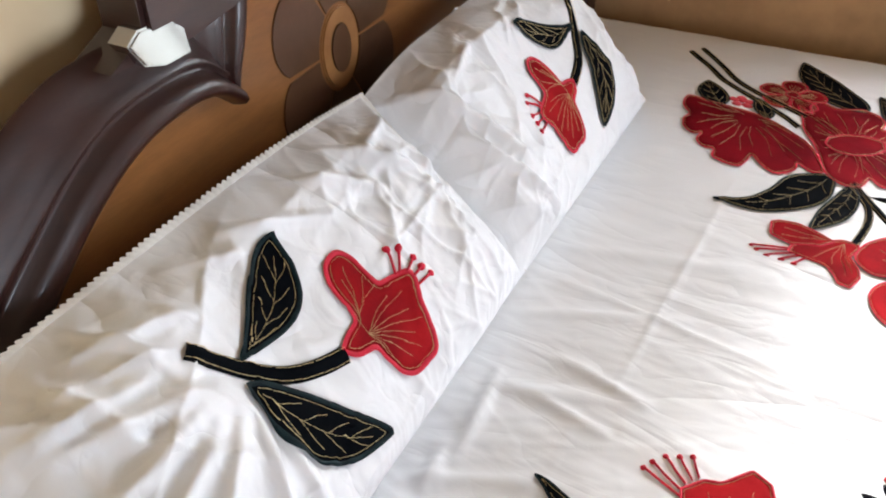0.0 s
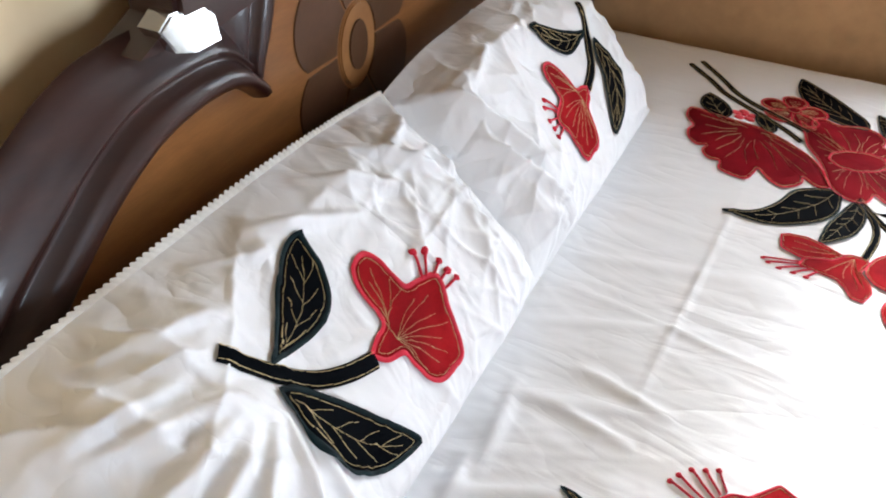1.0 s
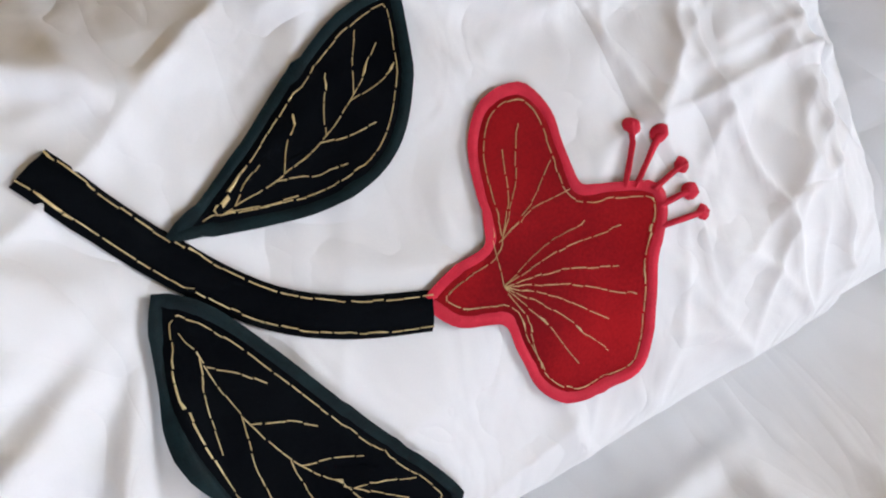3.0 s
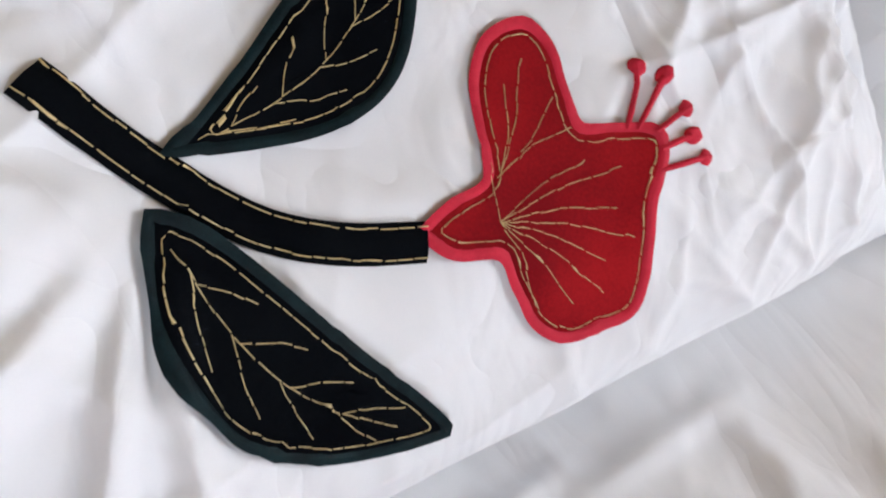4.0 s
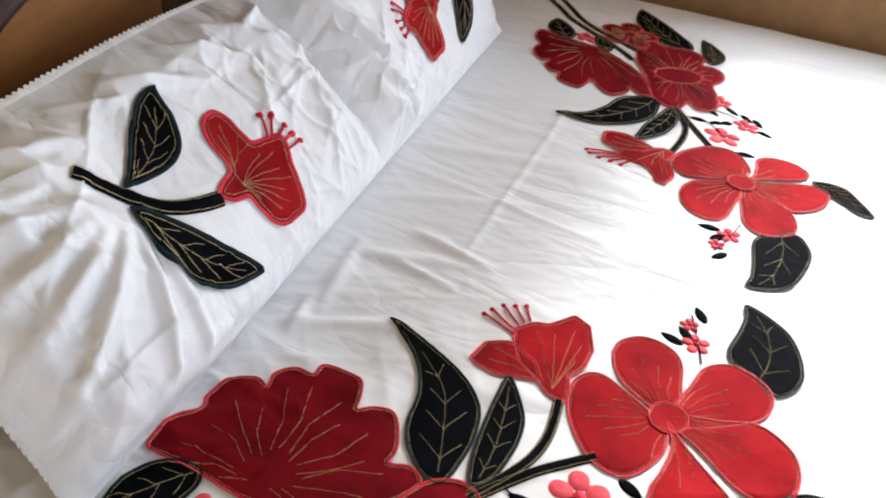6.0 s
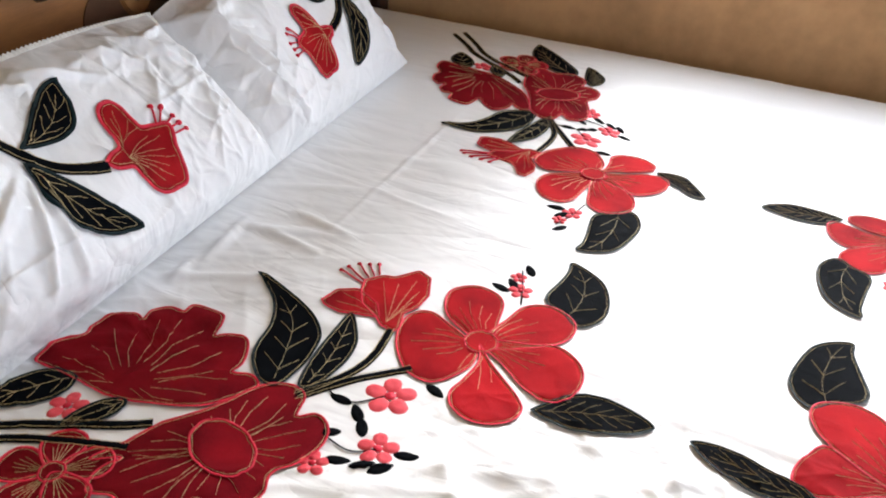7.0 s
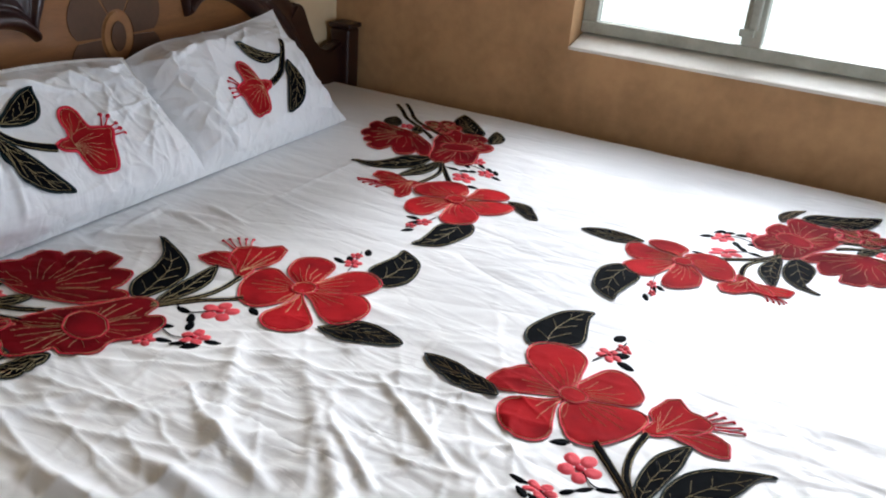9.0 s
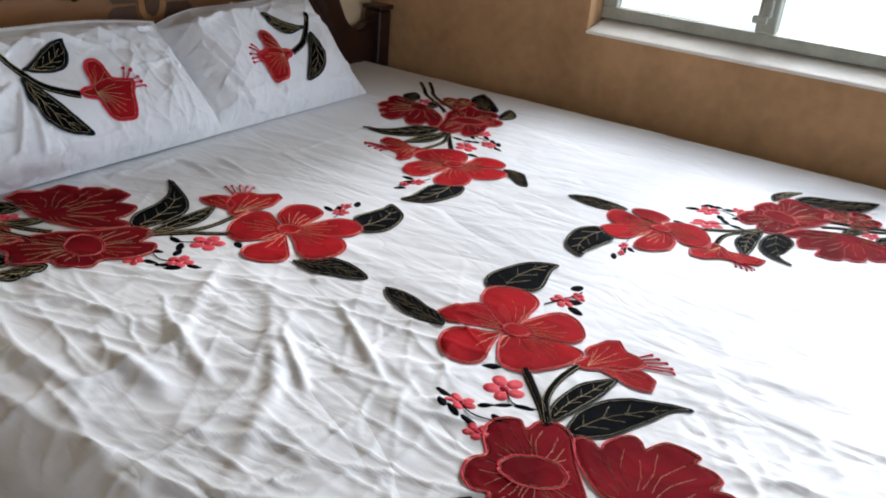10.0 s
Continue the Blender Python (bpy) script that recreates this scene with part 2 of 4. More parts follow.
# ---------------- the room ----------------
WALL_X, WALL_Y = 1.00, 1.06
WIN = (-1.02, 0.28, 0.80, 1.85)

floor = tagged(boxed("floor", FLOOR, None, (-2.7, 1.25, -2.7, 1.25, -0.10, 0.0)), "grey cement screed floor of the bedroom", "floor", kind="structure")
ceiling = tagged(boxed("ceiling", LIME, None, (-2.7, 1.25, -2.7, 1.25, 2.55, 2.65)), "plain unseen limewashed bedroom ceiling, darkened to cut bounced light", "ceiling", kind="structure")
bm = bmesh.new()
box(bm, WALL_X, WALL_X + 0.20, -2.7, WIN[0], 0, 2.55)
box(bm, WALL_X, WALL_X + 0.20, WIN[1], WALL_Y, 0, 2.55)
box(bm, WALL_X, WALL_X + 0.20, WIN[0], WIN[1], 0, WIN[2] - 0.056)
box(bm, WALL_X, WALL_X + 0.20, WIN[0], WIN[1], WIN[3], 2.55)
wall_east = tagged(part("wall_east", bm, PLASTER), "stained ochre plaster wall with a window beside the bed", "wall", kind="structure")
wall_north = tagged(boxed("wall_north", CREAM, None, (-2.7, WALL_X + 0.20, WALL_Y, WALL_Y + 0.15, 0, 2.55)), "cream yellow plaster wall behind the headboard", "wall", kind="structure")
# south and west walls are unseen; ochre instead of cream bounces less light
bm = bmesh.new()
# the gap is an assumed doorway, out of view, around the lamp there
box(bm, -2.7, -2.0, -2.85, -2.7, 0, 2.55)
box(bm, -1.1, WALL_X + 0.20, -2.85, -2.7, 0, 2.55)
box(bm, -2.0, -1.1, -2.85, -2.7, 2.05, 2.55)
wall_south = tagged(part("wall_south", bm, PLASTER), "plain unseen ochre plaster wall with an assumed open doorway", "wall", kind="structure")
wall_west = tagged(boxed("wall_west", PLASTER, None, (-2.85, -2.7, -2.7, WALL_Y, 0, 2.55)), "plain ochre plaster wall beside the bed", "wall", kind="structure")
ground = tagged(boxed("ground", EARTH, None, (-60, 60, -60, 60, -0.6, -0.12)), "bare red earth outside the house", "ground", kind="structure")

glow = bpy.data.materials.new("bright_sky")
glow.use_nodes = True
ge = glow.node_tree.nodes.new("ShaderNodeEmission")
ge.inputs["Color"].default_value, ge.inputs["Strength"].default_value = (0.95, 1.0, 0.93, 1), 3.0
glow.node_tree.links.new(ge.outputs[0], glow.node_tree.nodes["Material Output"].inputs["Surface"])
backdrop = tagged(boxed("backdrop", glow, None, (4.0, 4.1, -7, 6, -0.5, 2.5)), "overexposed bright hazy sky beyond the window", "sky", kind="structure")

window_1 = empty("window_1", "steel casement window with clear panes in deep plaster reveal", "window", kind="structure")
sill = box(bmesh.new(), WALL_X - 0.010, WALL_X + 0.20, WIN[0], WIN[1], WIN[2] - 0.055, WIN[2])
for v in sill.verts:
    # the sill falls away towards the room
    if v.co.x < WALL_X and v.co.z > WIN[2] - 0.01:
        v.co.z -= 0.046
bmesh.ops.bevel(sill, geom=list(sill.edges), offset=0.008, segments=3, affect="EDGES", profile=0.5)
part("window_sill", sill, SILL, window_1, "sunlit pale sloping plaster window sill")
FX0, FX1 = WALL_X + 0.085, WALL_X + 0.125
MULLS = (-0.185, -0.62)
boxed("frame_rail", METAL, window_1, (FX0, FX1, WIN[0], WIN[1], WIN[2] - 0.018, WIN[2] + 0.016), 0.004)
boxed("frame_rail", METAL, window_1, (FX0, FX1, WIN[0], WIN[1], WIN[3] - 0.04, WIN[3]), 0.004)
for y0, y1 in ((WIN[1] - 0.045, WIN[1] - 0.001), (WIN[0] + 0.001, WIN[0] + 0.045)):
    boxed("frame_stile", METAL, window_1, (FX0, FX1, y0, y1, WIN[2] + 0.016, WIN[3] - 0.04), 0.004)
for y in MULLS:
    stile = boxed("mullion", METAL, window_1, (FX0 - 0.008, FX1 + 0.008, y - 0.026, y + 0.026, WIN[2] + 0.016, WIN[3] - 0.04), 0.006)
    handle = bmesh.new()
    box(handle, FX0 - 0.035, FX0 - 0.008, y - 0.012, y + 0.012, WIN[2] + 0.06, WIN[2] + 0.16, 0.005)
    box(handle, FX0 - 0.048, FX0 - 0.034, y - 0.008, y + 0.030, WIN[2] + 0.045, WIN[2] + 0.065, 0.004)
    part("handle", handle, METAL, stile, "worn steel casement handle")
edges = (WIN[1] - 0.045, MULLS[0] + 0.026), (MULLS[0] - 0.026, MULLS[1] + 0.026), (MULLS[1] - 0.026, WIN[0] + 0.045)
for y1, y0 in edges:
    pane = boxed("pane", GLASS, window_1, (FX0 + 0.018, FX0 + 0.022, y0, y1, WIN[2] + 0.016, WIN[3] - 0.04))
    pane.visible_shadow = False


# ---------------- the bed ----------------
def bed_frame():
    bed = empty("bed_frame", "dark varnished wooden bed frame under the mattress", "bed frame")
    for x0, x1 in ((-0.83, -0.79), (0.85, 0.89)):
        boxed("side_rail", MOULD, bed, (x0, x1, -0.97, 0.985, 0.16, 0.30), 0.006)
    boxed("foot_rail", MOULD, bed, (-0.83, 0.89, -1.01, -0.97, 0.16, 0.30), 0.006)
    for x in (-0.83, 0.81):
        boxed("leg", MOULD, bed, (x, x + 0.07, -1.015, -0.945, 0.0, 0.158), 0.008)
    for k in range(9):
        boxed("slat", MOULD, bed, (-0.788, 0.848, -0.90 + 0.22 * k, -0.81 + 0.22 * k, 0.27, 0.295), 0.003)


bed_frame()
mattress = tagged(boxed("mattress", TICKING, None, (-0.845, 0.91, -1.0, 0.975, 0.298, 0.530), 0.05), "thick foam mattress hidden under the white bedspread", "mattress")


# headboard: mirrored about its middle
MID = 0.07


def spline(points, n=10):
    out = []
    p = [points[0], *points, points[-1]]
    for a, b, c, d in zip(p, p[1:], p[2:], p[3:]):
        for k in range(n):
            t = k / n
            out.append(tuple(0.5 * (2 * b[i] + (c[i] - a[i]) * t + (2 * a[i] - 5 * b[i] + 4 * c[i] - d[i]) * t * t + (3 * b[i] - a[i] - 3 * c[i] + d[i]) * t ** 3) for i in range(len(b))))
    out.append(tuple(points[-1]))
    return out


def mirrored(points):
    return [(2 * MID - x, z) for x, z in points]


ARCH = spline([(-0.58, 0.56), (-0.50, 0.66), (-0.45, 0.718), (-0.40, 0.765), (-0.345, 0.806), (-0.28, 0.838), (-0.21, 0.848), (-0.165, 0.838), (-0.135, 0.814)])
RISE = spline([(-0.135, 0.814), (-0.127, 0.85), (-0.112, 0.89), (-0.100, 0.93), (-0.090, 0.99), (-0.05, 1.05), (0.01, 1.09), (0.07, 1.10)])
ARCH_OUT = spline([(-0.670, 0.60), (-0.580, 0.767), (-0.503, 0.843), (-0.407, 0.903), (-0.366, 0.923), (-0.325, 0.934), (-0.262, 0.936), (-0.205, 0.932), (-0.165, 0.900)])
RISE_OUT = spline([(-0.150, 0.835), (-0.172, 0.868), (-0.180, 0.905), (-0.176, 0.940), (-0.165, 1.01), (-0.11, 1.10), (-0.03, 1.15), (0.07, 1.165)])
SECTION = [(-0.004, 0.0), (0.0, 0.014), (0.006, 0.028), (0.016, 0.037), (0.026, 0.038), (0.035, 0.031), (0.040, 0.020), (0.046, 0.018), (0.051, 0.026), (0.056, 0.027), (0.061, 0.020), (0.080, 0.014), (0.098, 0.008), (0.102, 0.0)]


def moulding(inner, outer, name, parent, side):
    """Sweeps the rounded section between two lines in the headboard's face; side: on which hand it lies."""
    verts, faces = [], []
    n = len(SECTION)
    for (x, z), (x2, z2) in zip(inner, outer):
        w = math.hypot(x2 - x, z2 - z) / 0.102
        for d, h in SECTION:
            k = d / 0.102
            verts.append((x + (x2 - x) * k, 1.004 - h * (0.35 + 0.65 * min(w, 1.0)), z + (z2 - z) * k))
    for i in range(len(inner) - 1):
        for k in range(n - 1):
            q = (i * n + k, i * n + k + 1, (i + 1) * n + k + 1, (i + 1) * n + k)
            faces.append(q if side > 0 else q[::-1])
    faces.append(tuple(range(n)))
    faces.append(tuple(range((len(inner) - 1) * n, len(inner) * n))[::-1])
    return mesh_object(name, verts, faces, MOULD, parent, "glossy dark carved moulding")


def plate(name, outline, y0, y1, mat, parent, label="", bevel=0.0):
    bm = bmesh.new()
    front = bm.faces.new([bm.verts.new((x, y0, z)) for x, z in outline])
    made = bmesh.ops.extrude_face_region(bm, geom=[front])["geom"]
    for v in made:
        if isinstance(v, bmesh.types.BMVert):
            v.co.y = y1
    bmesh.ops.recalc_face_normals(bm, faces=bm.faces)
    if bevel:
        rim = [e for e in bm.edges if all(abs(v.co.y - y0) < 1e-6 for v in e.verts)]
        bmesh.ops.bevel(bm, geom=rim, offset=bevel, segments=2, affect="EDGES")
    return part(name, bm, mat, parent, label)


def headboard():
    hb = empty("headboard", "carved dark varnished wooden headboard with brown panel and flower inlay", "headboard")
    left = [(x, z) for x, z in ARCH] + RISE[1:]
    inner = [(x + (0.0), z + 0.012) for x, z in left]
    outline = inner + mirrored(inner[:-1])[::-1] + [(0.72, 0.30), (-0.58, 0.30)]
    plate("panel", outline, 1.000, 1.024, PANEL, hb, "satin brown veneer panel")
    moulding(ARCH, ARCH_OUT, "moulding", hb, 1)
    moulding(mirrored(ARCH), mirrored(ARCH_OUT), "moulding", hb, -1)
    moulding(RISE + mirrored(RISE[:-1])[::-1], RISE_OUT + mirrored(RISE_OUT[:-1])[::-1], "moulding", hb, 1)
    # blocks that fill the steps outside the mouldings
    step = [(-0.30, 0.925), (-0.255, 0.945), (-0.252, 1.02), (-0.19, 1.10), (-0.12, 1.14), (-0.12, 0.93), (-0.20, 0.92)]
    plate("shoulder", step, 0.965, 1.02, MOULD, hb, bevel=0.006)
    plate("shoulder", mirrored(step)[::-1], 0.965, 1.02, MOULD, hb, bevel=0.006)
    for mirror in (0, 1):
        # a facet added and tilted to mirror the window, standing in for a highlight
        rim = [(-0.280, 0.944), (-0.262, 0.952), (-0.224, 0.950), (-0.214, 0.936), (-0.218, 0.917), (-0.250, 0.917), (-0.272, 0.924)]
        rim = mirrored(rim)[::-1] if mirror else rim
        glint_facet = plate("glint_facet", rim, 0.9605, 0.985, GLINT_VARNISH, hb, "polished facet angled to mirror the window as a highlight", 0.002)
        for v in glint_facet.data.vertices:
            v.co.y += (v.co.z - 0.934) * math.tan(radians(20))
    wing = spline([(0.70, 0.80), (0.735, 0.785), (0.765, 0.73), (0.80, 0.675), (0.85, 0.645), (0.90, 0.655), (0.935, 0.665)], 6) + [(0.935, 0.30), (0.62, 0.30), (0.62, 0.72)]
    plate("wing", wing, 0.985, 1.022, MOULD, hb, bevel=0.008)
    plate("wing", mirrored(wing)[::-1], 0.985, 1.022, MOULD, hb, bevel=0.008)
    for x in (0.925, 2 * MID - 0.925 - 0.062):
        bm = box(bmesh.new(), x, x + 0.062, 0.962, 1.03, 0.0, 0.70, 0.008)
        post = part("post", bm, MOULD, hb)
        boxed("post_cap", MOULD, post, (x - 0.004, x + 0.066, 0.956, 1.034, 0.701, 0.716), 0.005)
    # flower inlay
    cz = 0.795
    for k in range(6):
        a0 = radians(60 * k + 30)
        pts = []
        for i in range(21):
            s = -1 + 2 * i / 20
            r = 0.118 + 0.020 * math.cos(s * math.pi / 2) - 0.012 * abs(s) ** 4
            ang = a0 + s * radians(28.2)
            pts.append((MID + r * math.cos(ang), cz + 1.12 * r * math.sin(ang)))
        for i in range(9):
            ang = a0 + radians(28.2) * (1 - 2 * i / 8)
            pts.append((MID + 0.045 * math.cos(ang), cz + 0.058 * math.sin(ang)))
        plate("petal", pts, 0.9982, 1.0005, INLAY, hb, "dark brown petal inlay", 0.0006)
    oval = lambda rx, rz, n=36: [(MID + rx * math.cos(2 * math.pi * i / n), cz + rz * math.sin(2 * math.pi * i / n)) for i in range(n)]
    plate("oval_ring", oval(0.040, 0.054), 0.9965, 1.0006, RING, hb, "honey brown oval ring", 0.002)
    plate("oval_heart", oval(0.022, 0.033), 0.9950, 0.9968, INLAY, hb, "dark oval heart", 0.0015)


headboard()


# ---------------- appliques ----------------
# A surface turns flat places (n x 2) and heights above the cloth into places in the room.
def on_sheet(flip_x, flip_y, m, nudges=()):
    """The sheet's corner in which a spray lies: signs of x and y, the spray's slant, and how far its pieces were sewn off it."""
    def lift(p, h):
        p = np.asarray(p, float)
        x = m[0][0] * p[:, 0] + m[0][1] * p[:, 1] + m[0][2]
        y = m[1][0] * p[:, 0] + m[1][1] * p[:, 1] + m[1][2]
        total, ox, oy = 0.15, 0.0, 0.0
        for kx, ky, dx, dy in nudges:
            w = np.exp(-((p[:, 0] - kx) ** 2 + (p[:, 1] - ky) ** 2) / 0.06 ** 2)
            total, ox, oy = total + w, ox + w * dx, oy + w * dy
        x, y = flip_x * (x + ox / total), flip_y * (y + oy / total)
        return np.stack([x, y, sheet_z(x, y) + h + 0.0012], 1)
    return lift, flip_x * flip_y < 0


def strip(lift, flip, line, width, heights, closed=False):
    """A ribbon along a flat line with the given heights across it."""
    line = np.asarray(line, float)
    if closed:
        t = np.roll(line, -1, 0) - np.roll(line, 1, 0)
    else:
        t = np.gradient(line, axis=0)
    t /= np.linalg.norm(t, axis=1, keepdims=True) + 1e-9
    nrm = np.stack([-t[:, 1], t[:, 0]], 1)
    k = len(heights)
    cols = [lift(line + nrm * width * (j / (k - 1) - 0.5), heights[j]) for j in range(k)]
    verts = np.stack(cols, 1).reshape(-1, 3)
    n = len(line)
    faces = []
    for i in range(n if closed else n - 1):
        for j in range(k - 1):
            a, b = i * k + j, ((i + 1) % n) * k + j
            q = (a, b, b + 1, a + 1)
            faces.append(q[::-1] if flip else q)
    return verts, faces


def stitches(lift, flip, lines, thread, length=0.0065, gap=0.0008):
    """Running stitches along flat lines: short raised dashes of thread, uneven in length."""
    dashes, sides, k = [], [], 0
    for line in lines:
        line = np.asarray(line, float)
        d = np.concatenate([[0], np.cumsum(np.linalg.norm(np.diff(line, axis=0), axis=1))])
        s = 0.0004
        while s < d[-1] - 0.0015:
            e = min(s + length * (1 + 0.45 * math.sin(k * 2.7)), d[-1])
            at = np.linspace(s, e, 4)
            q = np.stack([np.interp(at, d, line[:, 0]), np.interp(at, d, line[:, 1])], 1)
            q += 0.00025 * np.array([math.sin(k * 1.9), math.cos(k * 2.3)])
            t = np.gradient(q, axis=0)
            t /= np.linalg.norm(t, axis=1, keepdims=True) + 1e-9
            dashes.append(q)
            sides.append(np.stack([-t[:, 1], t[:, 0]], 1))
            s, k = e + gap * (1 + 0.6 * math.sin(k * 3.1)), k + 1
    if not dashes:
        return []
    q, n = np.concatenate(dashes), np.concatenate(sides)
    cols = [lift(q + n * thread * (j / 2 - 0.5), THICK + 0.0006 * (j == 1)) for j in range(3)]
    faces = []
    for i in range(0, len(q), 4):
        for r in range(3):
            for j in range(2):
                f = ((i + r) * 3 + j, (i + r + 1) * 3 + j, (i + r + 1) * 3 + j + 1, (i + r) * 3 + j + 1)
                faces.append(f[::-1] if flip else f)
    return [(np.stack(cols, 1).reshape(-1, 3), faces)]


def joined(pieces):
    verts, faces, n = [], [], 0
    for v, f in pieces:
        verts.extend(v)
        faces.extend(tuple(i + n for i in q) for q in f)
        n += len(v)
    return verts, faces


def resample(line, step):
    line = np.asarray(line, float)
    d = np.concatenate([[0], np.cumsum(np.linalg.norm(np.diff(line, axis=0), axis=1))])
    n = max(4, int(d[-1] / step))
    s = np.linspace(0, d[-1], n)
    return np.stack([np.interp(s, d, line[:, 0]), np.interp(s, d, line[:, 1])], 1)


THICK = 0.0008
SEWN = [0]


def layer():
    """Pieces lie over one another in the order in which they were sewn on."""
    SEWN[0] += 1
    return 0.00022 * (SEWN[0] % 5)


def raised(surf, up):
    return lambda p, h: surf[0](p, h + up if np.ndim(h) == 0 else np.asarray(h) + up)


def fill(lift, flip, centre, outline, rings=12):
    """A padded patch from its centre out to its outline."""
    outline, centre = np.asarray(outline, float), np.asarray(centre, float)
    n = len(outline)
    verts = [lift(centre[None], THICK)]
    for r in range(1, rings + 1):
        k = r / rings
        verts.append(lift(centre + (outline - centre) * k, THICK if r < rings else -0.0012))
    verts = np.concatenate(verts)
    faces = []
    for i in range(n):
        j = (i + 1) % n
        faces.append((0, 1 + i, 1 + j))
        for r in range(rings - 1):
            a = 1 + r * n
            faces.append((a + i, a + n + i, a + n + j, a + j))
    return verts, [f[::-1] for f in faces] if flip else faces


def area(p):
    p = np.asarray(p)
    return 0.5 * np.sum(p[:, 0] * np.roll(p[:, 1], -1) - np.roll(p[:, 0], -1) * p[:, 1])


def clear_of(line, outline, least):
    """Leaves out the thread's knots where an outline comes to a point."""
    d = np.min(np.linalg.norm(line[:, None, :] - outline[None, :, :], axis=2), axis=1)
    return line[d >= least] if np.sum(d >= least) > 8 else line


def sewn(name, surf, parent, centre, outline, mat, edge_mat, edge, veins, thread=0.00045, label="", inset=1.15):
    """One applique: cloth, satin-stitched edging and gold thread."""
    lift, flip = raised(surf, layer()), surf[1]
    outline = np.asarray(outline, float)
    if area(outline) < 0:
        outline = outline[::-1]
    v, f = fill(lift, flip, centre, outline)
    piece = mesh_object(name, v, f, mat, parent, label)
    rim = [-0.0012, THICK + 0.0003, THICK + 0.0005, THICK + 0.0001]
    v, f = strip(lift, flip, outline, edge, rim[::-1], True)
    mesh_object("edging", v, f, edge_mat, piece)
    t = np.roll(outline, -1, 0) - np.roll(outline, 1, 0)
    t /= np.linalg.norm(t, axis=1, keepdims=True) + 1e-9
    inner = outline + np.stack([-t[:, 1], t[:, 0]], 1) * edge * inset * 0.62
    inner = clear_of(inner, outline, edge * inset * 0.62 * 0.97)
    lines = stitches(lift, flip, [np.concatenate([inner, inner[:1]]), *(resample(q, 0.004) for q in veins)], thread)
    v, f = joined(lines)
    mesh_object("stitching", v, f, GOLD, piece, "gold thread stitching")
    return piece


def leaf(surf, parent, x0, y0, x1, y1, width, bend=0.0, fat=0.45, edge=0.0036, hook=0.0, mat=None, veined=5, size=1.0, name="leaf", thread=0.00045):
    """A leaf from its base to its pointed tip; bend bows its middle rib, hook turns its tip."""
    dx, dy = x1 - x0, y1 - y0
    ln = math.hypot(dx, dy)
    ux, uy = dx / ln, dy / ln
    px, py = -uy, ux
    N = 26

    def rib(s):
        o = bend * math.sin(math.pi * s) + hook * ln * max(0.0, s - 0.6) ** 2 * 4
        o -= hook * ln * 0.64 * s
        return x0 + dx * s + px * o, y0 + dy * s + py * o

    def half(s):
        tip = 0.92
        root = tip * fat / (1 - fat)
        return width / 2 * (s / fat) ** root * ((1 - s) / (1 - fat)) ** tip

    up, down = [], []
    for i in range(N + 1):
        s = i / N
        x, y = rib(s)
        w = half(s)
        up.append((x + px * w, y + py * w))
        down.append((x - px * w, y - py * w))
    outline = resample(np.array(up + down[-2:0:-1] + [up[0]]), max(0.003, ln / 40))[:-1]
    veins = []
    if veined:
        veins.append([rib(0.08 + 0.76 * i / 10) for i in range(11)])
        for k in range(veined):
            s = 0.14 + 0.50 * k / max(veined - 1, 1)
            for sg in (1, -1):
                bx, by = rib(s + (0.03 if sg > 0 else 0))
                s2 = min(s + 0.18, 0.86)
                ex, ey = rib(s2)
                w = half(s2) * 0.62 * sg
                veins.append([(bx, by), ((bx + ex) / 2 + px * w * 0.62, (by + ey) / 2 + py * w * 0.62), (ex + px * w, ey + py * w)])
    return sewn(name, surf, parent, rib(0.5), outline, mat or BLACK, TEAL, edge, veins, thread * size)


def blob(cx, cy, lobes, r, dip, phase=0.0, stretch=(1, 1, 0), n=110, sharp=0.5):
    """A scalloped outline round a centre; stretch: along, across, turned by degrees."""
    out = []
    ca, sa = math.cos(radians(stretch[2])), math.sin(radians(stretch[2]))
    for i in range(n):
        a = 2 * math.pi * i / n
        k = r * (1 - dip + dip * abs(math.cos(lobes * (a - radians(phase)) / 2)) ** sharp)
        x, y = k * math.cos(a) * stretch[0], k * math.sin(a) * stretch[1]
        out.append((cx + x * ca - y * sa, cy + x * sa + y * ca))
    return out


def round_petal(cx, cy, r, a, width, n=44):
    """One broad petal of an open flower: its centre, outline and thread."""
    ux, uy = math.cos(a), math.sin(a)
    pts, veins = [], []
    for i in range(n):
        b = 2 * math.pi * i / n
        s = 0.52 - 0.48 * math.cos(b)
        w = 0.40 * width * r * math.sin(b) * (0.45 + 0.75 * s)
        pts.append((cx + ux * s * r - uy * w, cy + uy * s * r + ux * w))
    for o in (-0.35, -0.17, 0.0, 0.17, 0.35):
        veins.append([(cx + r * (ux * s - uy * o * width * (s - 0.1) * 0.9), cy + r * (uy * s + ux * o * width * (s - 0.1) * 0.9)) for s in (0.22, 0.4, 0.6, 0.74 - abs(o) * 0.3)])
    return (cx + ux * r * 0.55, cy + uy * r * 0.55), pts, veins


def small_bloom(surf, parent, cx, cy, r, angles, mat, edge, width, label):
    """Five alike petals round a small disc."""
    fl = tagged(new("flower"), label)
    fl.parent = parent
    for a in angles:
        centre, pts, veins = round_petal(cx, cy, r, radians(a), width)
        petal_in(surf, fl, centre, pts, mat, edge, veins)
    petal_in(surf, fl, (cx, cy), blob(cx, cy, 9, r * 0.22, 0.06, n=30), mat, edge * 0.7, [], "heart", 0.0012)
    return fl


